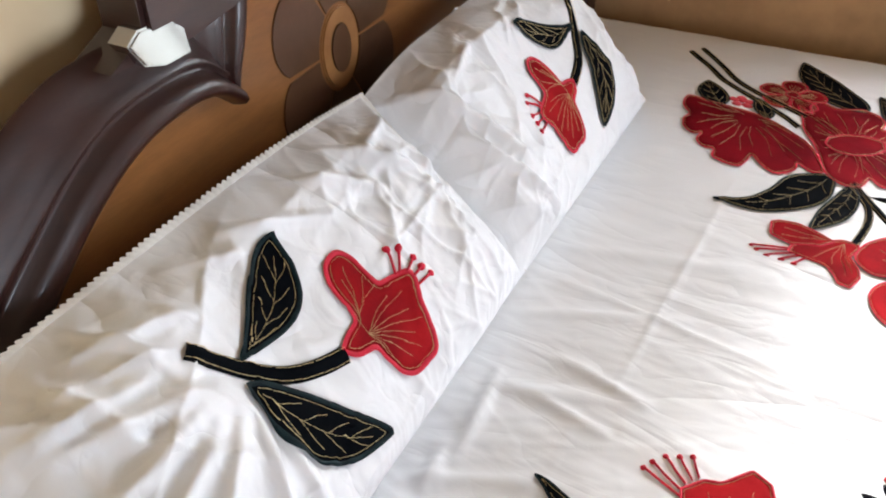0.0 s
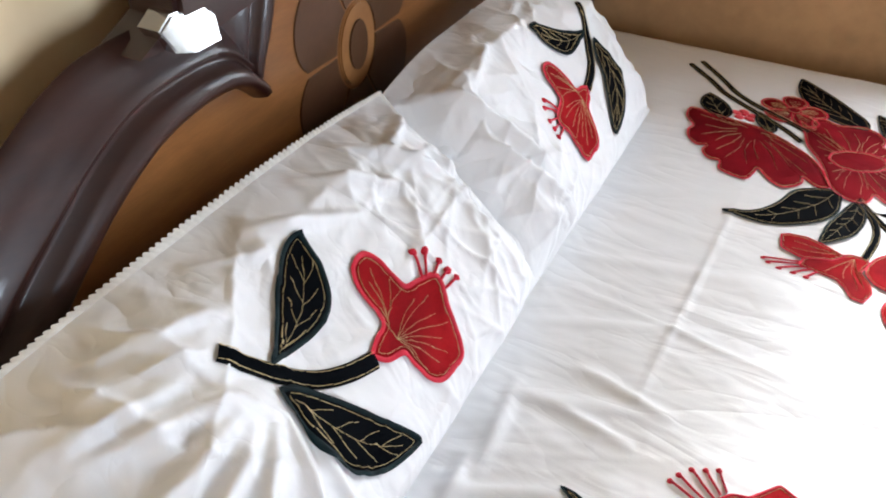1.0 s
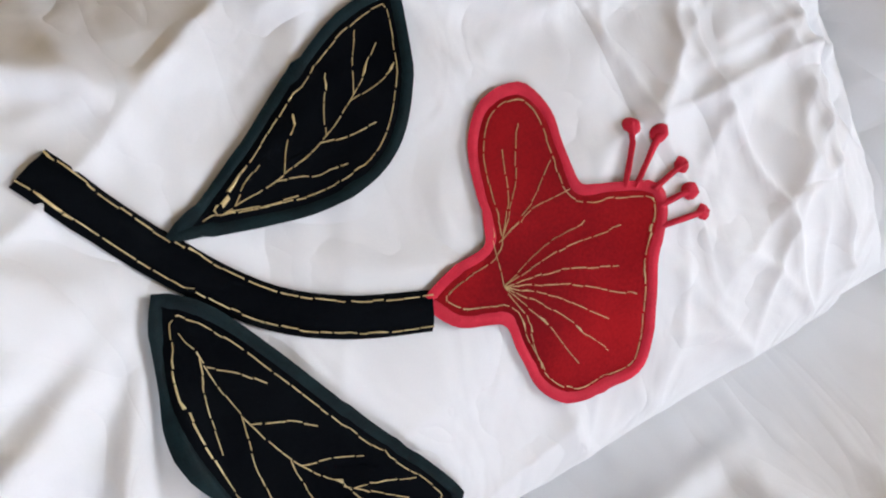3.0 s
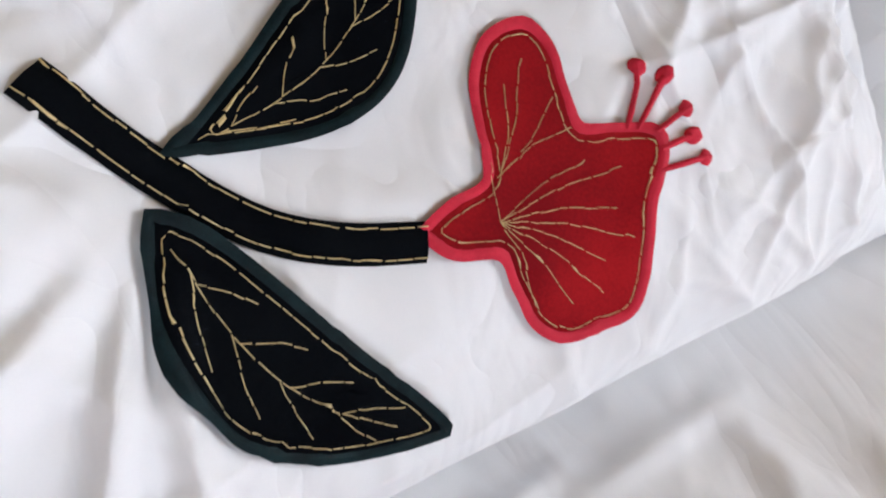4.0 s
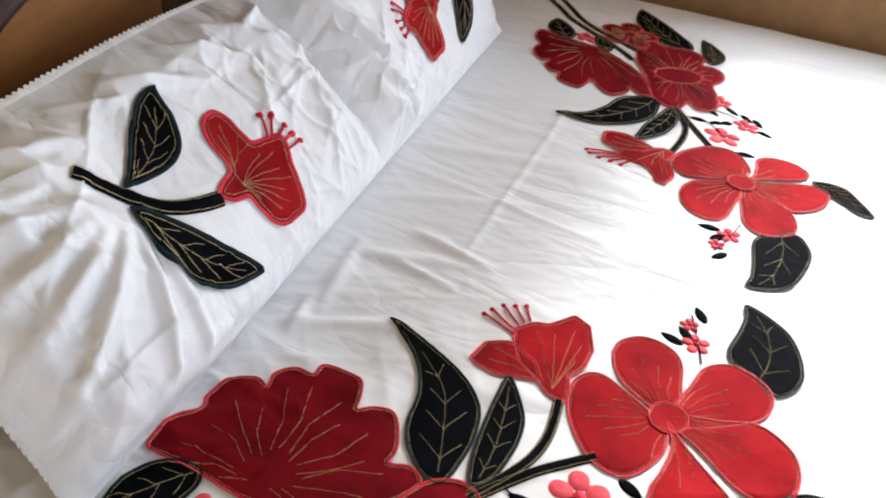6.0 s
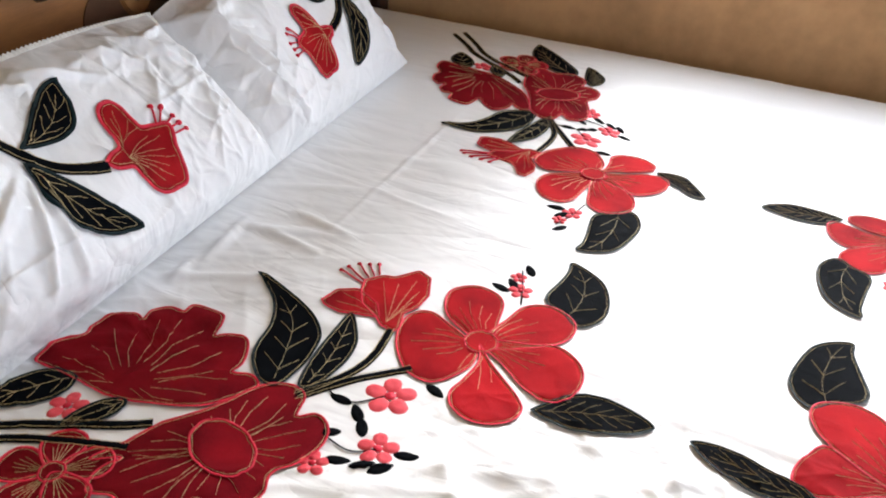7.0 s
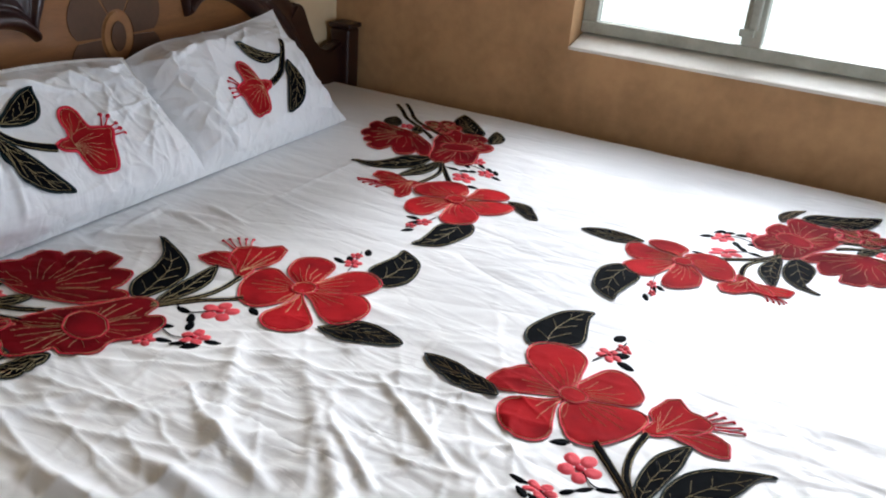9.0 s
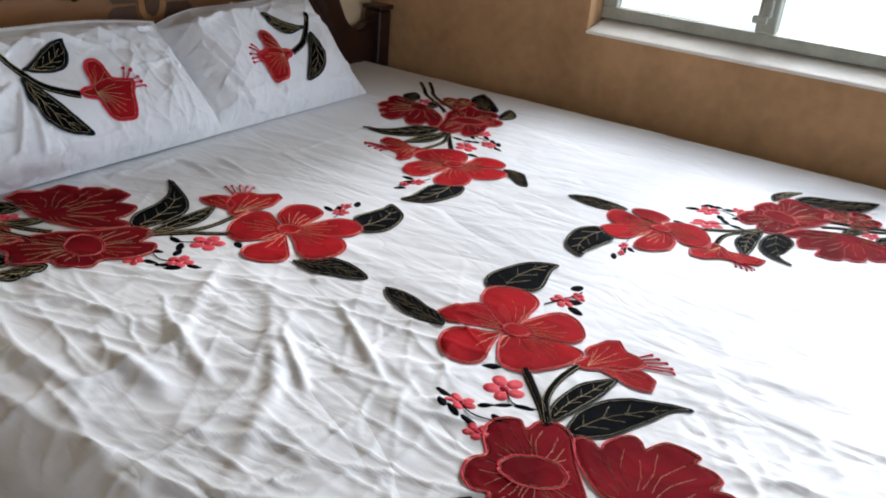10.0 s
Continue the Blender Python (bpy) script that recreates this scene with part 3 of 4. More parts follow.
def closed_curve(points, step=0.0035):
    """A smooth closed outline through its corner places."""
    p = list(points)
    out, n = [], len(p)
    for i in range(n):
        a, b, c, d = p[i - 1], p[i], p[(i + 1) % n], p[(i + 2) % n]
        for k in range(8):
            t = k / 8
            out.append(tuple(0.5 * (2 * b[j] + (c[j] - a[j]) * t + (2 * a[j] - 5 * b[j] + 4 * c[j] - d[j]) * t * t + (3 * b[j] - a[j] - 3 * c[j] + d[j]) * t ** 3) for j in (0, 1)))
    return resample(np.array(out + out[:1]), step)[:-1]


# the large flower's five unequal petals, each with the way it points
PETALS = [
    (66, [(0.258, 0.266), (0.233, 0.307), (0.217, 0.343), (0.239, 0.366), (0.286, 0.360), (0.330, 0.330), (0.342, 0.296), (0.323, 0.273), (0.288, 0.258)]),
    (150, [(0.242, 0.273), (0.220, 0.313), (0.194, 0.331), (0.161, 0.335), (0.137, 0.311), (0.139, 0.280), (0.158, 0.262), (0.196, 0.256), (0.232, 0.252)]),
    (218, [(0.250, 0.264), (0.191, 0.247), (0.153, 0.234), (0.137, 0.205), (0.150, 0.172), (0.172, 0.160), (0.198, 0.165), (0.220, 0.186), (0.250, 0.235)]),
    (277, [(0.240, 0.256), (0.228, 0.210), (0.216, 0.172), (0.236, 0.140), (0.265, 0.128), (0.298, 0.134), (0.315, 0.157), (0.307, 0.186), (0.275, 0.225), (0.256, 0.254)]),
    (343, [(0.252, 0.262), (0.280, 0.252), (0.319, 0.257), (0.346, 0.264), (0.368, 0.256), (0.382, 0.235), (0.382, 0.209), (0.365, 0.186), (0.338, 0.181), (0.311, 0.204), (0.280, 0.238)]),
]


def large_flower(surf, parent):
    """The open flower of five broad petals round its disc."""
    cx, cy = 0.247, 0.262
    fl = tagged(new("flower"), "large red five-petalled velvet flower")
    fl.parent = parent
    for way, corners in PETALS:
        outline = closed_curve(corners)
        mid = np.array(corners).mean(0)
        veins = []
        for o in (-24, -12, 0, 12, 24):
            u = np.array([math.cos(radians(way + o)), math.sin(radians(way + o))])
            end = 0.088 - abs(o) * 0.0011
            side = np.array([-u[1], u[0]]) * 0.004 * math.sin(way + o)
            veins.append([np.array([cx, cy]) + u * 0.026, np.array([cx, cy]) + u * end * 0.65 + side, np.array([cx, cy]) + u * end])
        petal_in(surf, fl, tuple(mid), outline, RED, 0.0032, veins)
    petal_in(surf, fl, (cx, cy), blob(cx, cy, 9, 0.021, 0.06, n=30), RED, 0.0024, [], "heart", 0.0012)
    return fl


def drawn_leaf(surf, parent, corners, rib, centre, pairs=4, edge=0.0034):
    """A leaf of uneven outline: thread along its rib and in side veins that stop short of the edge."""
    outline = closed_curve(corners, 0.003)
    line = resample(spline(rib, 8), 0.004)
    veins = [line]
    for k in range(pairs):
        i = int(len(line) * (0.12 + 0.62 * k / max(pairs - 1, 1)))
        d = line[min(i + 2, len(line) - 1)] - line[max(i - 2, 0)]
        d = d / np.linalg.norm(d)
        for turn in (42, -42):
            c, s = math.cos(radians(turn)), math.sin(radians(turn))
            u = np.array([d[0] * c - d[1] * s, d[0] * s + d[1] * c])
            rel = outline - line[i]
            ahead = rel @ u
            off = np.abs(rel @ np.array([-u[1], u[0]]))
            reach = ahead[(ahead > 0) & (off < 0.004)]
            if len(reach):
                e = line[i] + u * min(reach.min() * 0.68, 0.04)
                veins.append([line[i], (line[i] + e) / 2 + d * 0.001, e])
    return sewn("leaf", surf, parent, centre, outline, BLACK, TEAL, edge, veins)


def petal_in(surf, parent, centre, outline, mat, edge, veins, name="petal", up=0.0, thread=0.00045):
    """A petal with its edging and thread in the slots of one part."""
    lift, flip = raised(surf, up + layer()), surf[1]
    outline = np.asarray(outline, float)
    if area(outline) < 0:
        outline = outline[::-1]
    v0, f0 = fill(lift, flip, centre, outline)
    v1, f1 = strip(lift, flip, outline, edge, [THICK, THICK + 0.0005, THICK + 0.0003, -0.0012], True)
    t = np.roll(outline, -1, 0) - np.roll(outline, 1, 0)
    t /= np.linalg.norm(t, axis=1, keepdims=True) + 1e-9
    inner = clear_of(outline + np.stack([-t[:, 1], t[:, 0]], 1) * edge * 0.72, outline, edge * 0.62)
    lines = stitches(lift, flip, [np.concatenate([inner, inner[:1]]), *(resample(q, 0.004) for q in veins)], thread)
    v2, f2 = joined(lines)
    v, f = joined([(v0, f0), (v1, f1), (v2, f2)])
    ob = mesh_object(name, v, f, mat, parent)
    ob.data.materials.append(PINK)
    ob.data.materials.append(GOLD)
    ob.data.polygons.foreach_set("material_index", [0] * len(f0) + [1] * len(f1) + [2] * len(f2))
    return ob


def peony(surf, parent, cx, cy, root, outline, mat=None, rays=11, edge=0.0034):
    """A full-blown scalloped bloom with thread rays spreading from its root."""
    veins = []
    o = resample(np.array(list(outline) + [outline[0]]), 0.004)[:-1]
    for k in range(rays):
        tip = o[int(len(o) * (k + 0.5) / rays)]
        d = tip - np.array(root)
        if np.linalg.norm(d) < 0.04:
            continue
        side = np.array([-d[1], d[0]]) * 0.06 * math.sin(k * 1.7)
        veins.append([np.array(root) + d * 0.25, np.array(root) + d * 0.5 + side, np.array(root) + d * 0.78])
    return sewn("flower", surf, parent, (cx, cy), o, mat or DEEP, PINK, edge, veins, 0.00045)


def tulip(surf, parent, shapes, stamens, edge=0.0034, knob=0.0034, mat=None, stem_w=0.0026, thread=0.00045):
    """A drooping trumpet flower of overlapping petals with knobbed stamens."""
    fl = new("flower")
    fl.parent = parent
    lift, flip = surf
    for centre, outline, veins in shapes:
        petal_in(surf, fl, centre, resample(np.array(list(outline) + [outline[0]]), 0.0035)[:-1], mat or RED, edge, veins, thread=thread)
    for x0, y0, x1, y1 in stamens:
        v0, f0 = strip(lift, flip, resample([(x0, y0), ((x0 + x1) / 2 + 0.001, (y0 + y1) / 2), (x1, y1)], 0.005), stem_w, [0.0, 0.0022, 0.0022, 0.0])
        v1, f1 = fill(lift, flip, (x1, y1), [(x1 + knob * math.cos(a), y1 + knob * math.sin(a)) for a in np.linspace(0, 2 * math.pi, 12, endpoint=False)], 3)
        v, f = joined([(v0, f0), (v1, f1)])
        mesh_object("stamen", v, f, PINK, fl, "embroidered red stamen")
    return fl


def petal_shape(x0, y0, x1, y1, width, fat=0.62, wave=0.0, n=40):
    """A rounded petal from root to tip: its centre, its outline and the thread along it."""
    dx, dy = x1 - x0, y1 - y0
    ln = math.hypot(dx, dy)
    px, py = -dy / ln, dx / ln
    out = []
    k = math.log(0.5) / math.log(fat)
    for i in range(n):
        b = 2 * math.pi * i / n
        s = 0.5 - 0.5 * math.cos(b)
        w = width / 2 * math.copysign(math.sin(math.pi * s ** k) ** 0.62 if 0 < s < 1 else 0.0, math.sin(b)) * (1 + wave * math.cos(9 * b))
        out.append((x0 + dx * s + px * w, y0 + dy * s + py * w))
    veins = [[(x0 + dx * s + px * o * width * s, y0 + dy * s + py * o * width * s) for s in (0.15, 0.45, 0.78)] for o in (-0.28, 0.0, 0.28)]
    return ((x0 + x1) / 2, (y0 + y1) / 2), out, veins


def stem(surf, parent, points, width, stitched=True):
    lift, flip = raised(surf, layer()), surf[1]
    q = resample(spline(points, 8), 0.007)
    q = np.concatenate([q, q[-1:] + (q[-1:] - q[-2:-1]) * 0.15])
    v, f = strip(lift, flip, q, width, [-0.0012, THICK + 0.0003, THICK + 0.0006, THICK + 0.0003, -0.0012])
    ob = mesh_object("stem", v, f, BLACK, parent)
    if stitched:
        t = np.gradient(q, axis=0)
        t /= np.linalg.norm(t, axis=1, keepdims=True) + 1e-9
        nrm = np.stack([-t[:, 1], t[:, 0]], 1)
        v, f = joined(stitches(lambda p, h: lift(p, h + 0.0005), flip, [q + nrm * s * width * 0.36 for s in (-1, 1)], 0.0006))
        mesh_object("stitching", v, f, GOLD, ob, "gold thread stitching")
    return ob


def little_flower(surf, parent, cx, cy, r):
    """Five round embroidered petals that barely touch, round a knot."""
    petals = []
    for k in range(5):
        a = radians(72 * k + 20)
        x, y = cx + 0.62 * r * math.cos(a), cy + 0.62 * r * math.sin(a)
        petals.append(fill(surf[0], surf[1], (x, y), blob(x, y, 2, r * 0.42, 0.16, phase=72 * k + 20, n=14, sharp=1.0), 3))
    v, f = joined(petals)
    fl = mesh_object("small_flower", v, f, CORAL, parent)
    v, f = fill(lambda p, h: surf[0](p, h + 0.001), surf[1], (cx, cy), blob(cx, cy, 8, r * 0.24, 0.1, n=16), 2)
    mesh_object("heart", v, f, PINK, fl)


def little_leaf(surf, parent, x, y, deg, ln=0.030, w=0.014):
    ux, uy = math.cos(radians(deg)) * ln / 2, math.sin(radians(deg)) * ln / 2
    c, o, _ = petal_shape(x - ux, y - uy, x + ux, y + uy, w, 0.45, n=18)
    v, f = fill(surf[0], surf[1], c, o if area(o) > 0 else o[::-1], 3)
    mesh_object("small_leaf", v, f, BLACK, parent)


# outlines of the spray's two full blooms, its trumpet flower and its broad leaves, as cut from the cloth
BOWL = [(0.506, 0.716), (0.472, 0.716), (0.448, 0.697), (0.429, 0.702), (0.403, 0.692), (0.389, 0.669), (0.396, 0.653), (0.375, 0.656), (0.359, 0.640), (0.361, 0.619), (0.342, 0.617), (0.339, 0.593), (0.344, 0.572), (0.364, 0.563), (0.382, 0.559),
        (0.370, 0.543), (0.368, 0.523), (0.389, 0.509), (0.412, 0.502), (0.428, 0.504), (0.421, 0.483), (0.434, 0.466), (0.467, 0.485), (0.492, 0.511), (0.507, 0.552), (0.517, 0.596), (0.513, 0.638), (0.508, 0.676)]
OPEN = [(0.599, 0.557), (0.565, 0.541), (0.528, 0.526), (0.500, 0.503), (0.471, 0.484), (0.443, 0.470), (0.424, 0.454), (0.415, 0.429), (0.426, 0.409), (0.456, 0.403), (0.443, 0.385), (0.454, 0.365), (0.480, 0.357), (0.511, 0.366), (0.538, 0.384),
        (0.563, 0.377), (0.590, 0.387), (0.603, 0.410), (0.598, 0.431), (0.620, 0.433), (0.642, 0.451), (0.646, 0.475), (0.628, 0.503), (0.634, 0.530), (0.608, 0.539), (0.583, 0.529)]
TRUMPET = [(0.193, 0.449), (0.173, 0.432), (0.168, 0.415), (0.140, 0.391), (0.149, 0.371), (0.187, 0.358), (0.216, 0.361), (0.236, 0.373), (0.265, 0.366), (0.276, 0.370), (0.270, 0.389), (0.257, 0.402), (0.240, 0.430), (0.214, 0.444)]
LOBE = [(0.258, 0.480), (0.228, 0.473), (0.215, 0.445), (0.232, 0.412), (0.256, 0.398), (0.260, 0.415), (0.269, 0.450), (0.265, 0.472)]
HOOKED = [(0.245, 0.583), (0.257, 0.541), (0.284, 0.485), (0.318, 0.449), (0.360, 0.439), (0.395, 0.441), (0.423, 0.448), (0.424, 0.469), (0.398, 0.495), (0.370, 0.507), (0.330, 0.512), (0.293, 0.530), (0.264, 0.558)]
SLIM = [(0.266, 0.432), (0.307, 0.404), (0.339, 0.397), (0.375, 0.400), (0.402, 0.408), (0.414, 0.424), (0.379, 0.433), (0.334, 0.436), (0.298, 0.436)]
BROAD = [(0.021, 0.200), (0.046, 0.156), (0.083, 0.136), (0.126, 0.131), (0.157, 0.146), (0.163, 0.164), (0.143, 0.184), (0.132, 0.206), (0.113, 0.214), (0.076, 0.206), (0.046, 0.201)]


def spray(surf, cloth):
    """One corner's spray of flowers, laid out in metres from the bedspread's middle."""
    stem(surf, cloth, [(0.328, 0.321), (0.362, 0.361), (0.393, 0.390), (0.430, 0.420)], 0.012)
    stem(surf, cloth, [(0.273, 0.374), (0.328, 0.372), (0.373, 0.386), (0.425, 0.420)], 0.012)
    stem(surf, cloth, [(0.68, 0.800), (0.635, 0.735), (0.592, 0.660), (0.550, 0.570), (0.530, 0.535)], 0.013)
    stem(surf, cloth, [(0.71, 0.785), (0.665, 0.730), (0.612, 0.652), (0.590, 0.600), (0.570, 0.535)], 0.013)
    large_flower(surf, cloth)
    drawn_leaf(surf, cloth, BROAD, [(0.146, 0.176), (0.110, 0.168), (0.070, 0.172), (0.036, 0.188)], (0.095, 0.170), 3)
    leaf(surf, cloth, 0.336, 0.170, 0.307, 0.036, 0.060, -0.006, 0.50)
    drawn_leaf(surf, cloth, HOOKED, [(0.415, 0.456), (0.365, 0.470), (0.315, 0.490), (0.275, 0.532)], (0.330, 0.482), 4)
    drawn_leaf(surf, cloth, SLIM, [(0.405, 0.418), (0.360, 0.416), (0.310, 0.422), (0.280, 0.428)], (0.345, 0.416), 4)
    root = np.array((0.262, 0.385))
    rays = [[root, (root + e) / 2, e] for e in np.array([(0.185, 0.425), (0.180, 0.405), (0.165, 0.385), (0.185, 0.372), (0.210, 0.372)])]
    lobe_rays = [[np.array((0.252, 0.408)), np.array((0.245 + o, 0.435)), np.array((0.245 + 1.6 * o, 0.462))] for o in (-0.008, 0.004)]
    tulip(surf, cloth, [((0.244, 0.440), LOBE, lobe_rays), ((0.210, 0.400), TRUMPET, rays)],
          [(0.173, 0.436, 0.148, 0.449), (0.179, 0.441, 0.154, 0.461), (0.186, 0.446, 0.160, 0.474), (0.194, 0.450, 0.173, 0.484), (0.202, 0.448, 0.184, 0.490)])
    peony(surf, cloth, 0.445, 0.590, (0.495, 0.60), closed_curve(BOWL), DEEP, 17)
    two = peony(surf, cloth, 0.530, 0.447, (0.530, 0.447), closed_curve(OPEN), DEEP, 26)
    petal_in(surf, two, (0.530, 0.447), blob(0.530, 0.447, 9, 0.036, 0.06, n=40, stretch=(1.25, 0.85, 120)), DEEP, 0.0035, [], "heart", 0.0012)
    small_bloom(surf, cloth, 0.628, 0.577, 0.058, (10, 82, 154, 226, 298), DEEP, 0.004, 1.05, "dark red five-petalled velvet flower")
    leaf(surf, cloth, 0.640, 0.468, 0.785, 0.600, 0.078, 0.010, 0.42)
    leaf(surf, cloth, 0.614, 0.418, 0.726, 0.450, 0.044, -0.006, 0.42)
    leaf(surf, cloth, 0.508, 0.655, 0.585, 0.712, 0.052, 0.004, 0.42, veined=3)
    leaf(surf, cloth, 0.516, 0.580, 0.578, 0.620, 0.028, 0.0, 0.4, veined=2)
    for x, y, r in ((0.381, 0.324, 0.030), (0.460, 0.302, 0.023), (0.547, 0.633, 0.022), (0.118, 0.250, 0.017), (0.088, 0.262, 0.012), (0.506, 0.355, 0.018)):
        little_flower(surf, cloth, x, y, r)
    for x, y, a in ((0.409, 0.373, 100), (0.421, 0.346, 140), (0.438, 0.332, 150), (0.460, 0.362, 60), (0.492, 0.334, 250), (0.488, 0.307, 240), (0.486, 0.287, 225), (0.457, 0.270, 260), (0.352, 0.281, 300), (0.121, 0.278, 110), (0.106, 0.264, 140), (0.064, 0.252, 150)):
        little_leaf(surf, cloth, x, y, a)
    lift, flip = surf
    for pts in ([(0.40, 0.40), (0.41, 0.36), (0.385, 0.33)], [(0.46, 0.38), (0.475, 0.33), (0.461, 0.30)], [(0.15, 0.24), (0.11, 0.25), (0.07, 0.262)]):
        v, f = strip(lift, flip, resample(spline(pts, 6), 0.006), 0.0022, [0.0, 0.0014, 0.0])
        mesh_object("twig", v, f, BLACK, cloth)


def bedspread():
    cloth = empty("bedspread", "white cotton bedspread with red and black velvet flower appliques", "bedspread")
    px = np.concatenate([np.linspace(-1.21, LEFT, 40, endpoint=False), np.linspace(LEFT, 0.0, 220, endpoint=False), np.linspace(0.0, RIGHT, 180, endpoint=False), np.linspace(RIGHT, 1.10, 24)])
    py = np.concatenate([np.linspace(-1.32, FOOT, 36, endpoint=False), np.linspace(FOOT, 0.985, 430)])
    gx, gy = np.meshgrid(px, py, indexing="ij")
    x, dx = bent(gx, LEFT, RIGHT, 0.055)
    y, dy = bent(gy, FOOT, 9.0, 0.055)
    z = sheet_z(gx, gy) - np.maximum(dx, dy)
    sway = np.clip(dx - 0.05, 0, 0.2)
    x = x + sway * 0.25 * (vnoise(gy * 9, gx * 0 + 1, 8) - 0.5) * np.where(gx < 0, 1, 0)
    y = y + np.clip(dy - 0.05, 0, 0.2) * 0.2 * (vnoise(gx * 9, gy * 0 + 2, 9) - 0.5)
    verts = np.stack([x, y, z], -1).reshape(-1, 3)
    m = len(py)
    i, j = np.meshgrid(np.arange(len(px) - 1), np.arange(m - 1), indexing="ij")
    a = (i * m + j).ravel()
    faces = np.stack([a, a + m, a + m + 1, a + 1], 1)
    mesh_object("cloth", verts, faces.tolist(), COTTON, cloth, "creased white cotton cloth")
    spray(on_sheet(-1, 1, ((1, 0, 0), (0, 1, 0))), cloth)
    spray(on_sheet(1, 1, ((0.933, 0.240, -0.042), (-0.116, 0.957, 0.018)), [(0.247, 0.262, 0.013, -0.005), (0.023, 0.197, -0.011, -0.003), (0.148, 0.176, 0.017, 0.003), (0.335, 0.166, 0.005, -0.004), (0.309, 0.04, 0.007, 0.037), (0.246, 0.581, -0.008, -0.005), (0.421, 0.448, -0.028, -0.001), (0.267, 0.43, 0.009, 0.000), (0.412, 0.424, -0.011, -0.003), (0.275, 0.37, -0.002, 0.005), (0.256, 0.478, -0.029, 0.017), (0.145, 0.38, 0.036, -0.034), (0.43, 0.59, 0.018, 0.014), (0.53, 0.45, -0.010, -0.003), (0.625, 0.577, 0.004, -0.001), (0.622, 0.418, 0.008, -0.020), (0.535, 0.685, 0.017, 0.016), (0.381, 0.325, -0.002, -0.004), (0.46, 0.303, -0.035, -0.007), (0.66, 0.79, 0.018, -0.003), (0.286, 0.36, -0.022, 0.006), (0.15, 0.325, -0.013, 0.018), (0.145, 0.185, 0.016, 0.002), (0.265, 0.128, 0.042, 0.002), (0.38, 0.222, -0.022, -0.018), (0.12, 0.25, -0.019, -0.014)]), cloth)
    spray(on_sheet(1, -1, ((0.899, 0.101, -0.008), (0.056, 0.889, 0.005)), [(0.247, 0.262, 0.020, 0.005), (0.023, 0.197, -0.009, 0.002), (0.148, 0.176, 0.014, 0.005), (0.335, 0.166, -0.010, -0.013), (0.309, 0.04, 0.010, -0.017), (0.246, 0.581, 0.004, -0.040), (0.421, 0.448, 0.003, 0.010), (0.267, 0.43, -0.025, 0.025), (0.412, 0.424, -0.023, 0.016), (0.275, 0.37, -0.013, 0.013), (0.145, 0.38, 0.046, 0.014), (0.53, 0.45, -0.015, -0.003), (0.625, 0.577, 0.002, 0.009), (0.43, 0.59, 0.004, 0.007), (0.64, 0.475, 0.027, -0.029), (0.79, 0.6, 0.007, 0.008), (0.286, 0.36, -0.006, -0.000), (0.15, 0.325, -0.026, -0.027), (0.145, 0.185, 0.015, 0.002), (0.265, 0.128, 0.009, 0.019), (0.38, 0.222, -0.034, -0.008)]), cloth)
    spray(on_sheet(-1, -1, ((0.938, 0.068, 0.031), (-0.050, 0.921, 0.000)), [(0.247, 0.262, 0.006, -0.006), (0.023, 0.197, -0.027, -0.011), (0.148, 0.176, -0.003, -0.016), (0.335, 0.166, -0.020, -0.004), (0.309, 0.04, -0.015, -0.018), (0.246, 0.581, 0.006, -0.027), (0.421, 0.448, -0.019, -0.010), (0.267, 0.43, -0.008, 0.003), (0.412, 0.424, 0.008, 0.005), (0.275, 0.37, -0.005, 0.011), (0.256, 0.478, -0.008, 0.024), (0.145, 0.38, 0.009, -0.000), (0.43, 0.59, -0.007, -0.022), (0.53, 0.45, -0.012, 0.010), (0.381, 0.325, 0.017, 0.006), (0.286, 0.36, 0.002, 0.004), (0.15, 0.325, 0.048, 0.021), (0.145, 0.185, -0.003, -0.015), (0.265, 0.128, 0.031, 0.011), (0.38, 0.222, 0.017, 0.006), (0.12, 0.25, -0.023, 0.025)]), cloth)


bedspread()


# ---------------- pillows ----------------
SLOPE = 0.3596
# the plump cross-section: steep below, then easing back towards the headboard
BELLY = np.array(spline([(0.716, 0.553), (0.702, 0.585), (0.707, 0.622), (0.732, 0.667), (0.768, 0.704), (0.808, 0.733), (0.850, 0.752), (0.890, 0.768), (0.930, 0.788)], 12))
BELLY_S = np.concatenate([[0], np.cumsum(np.linalg.norm(np.diff(BELLY, axis=0), axis=1))])


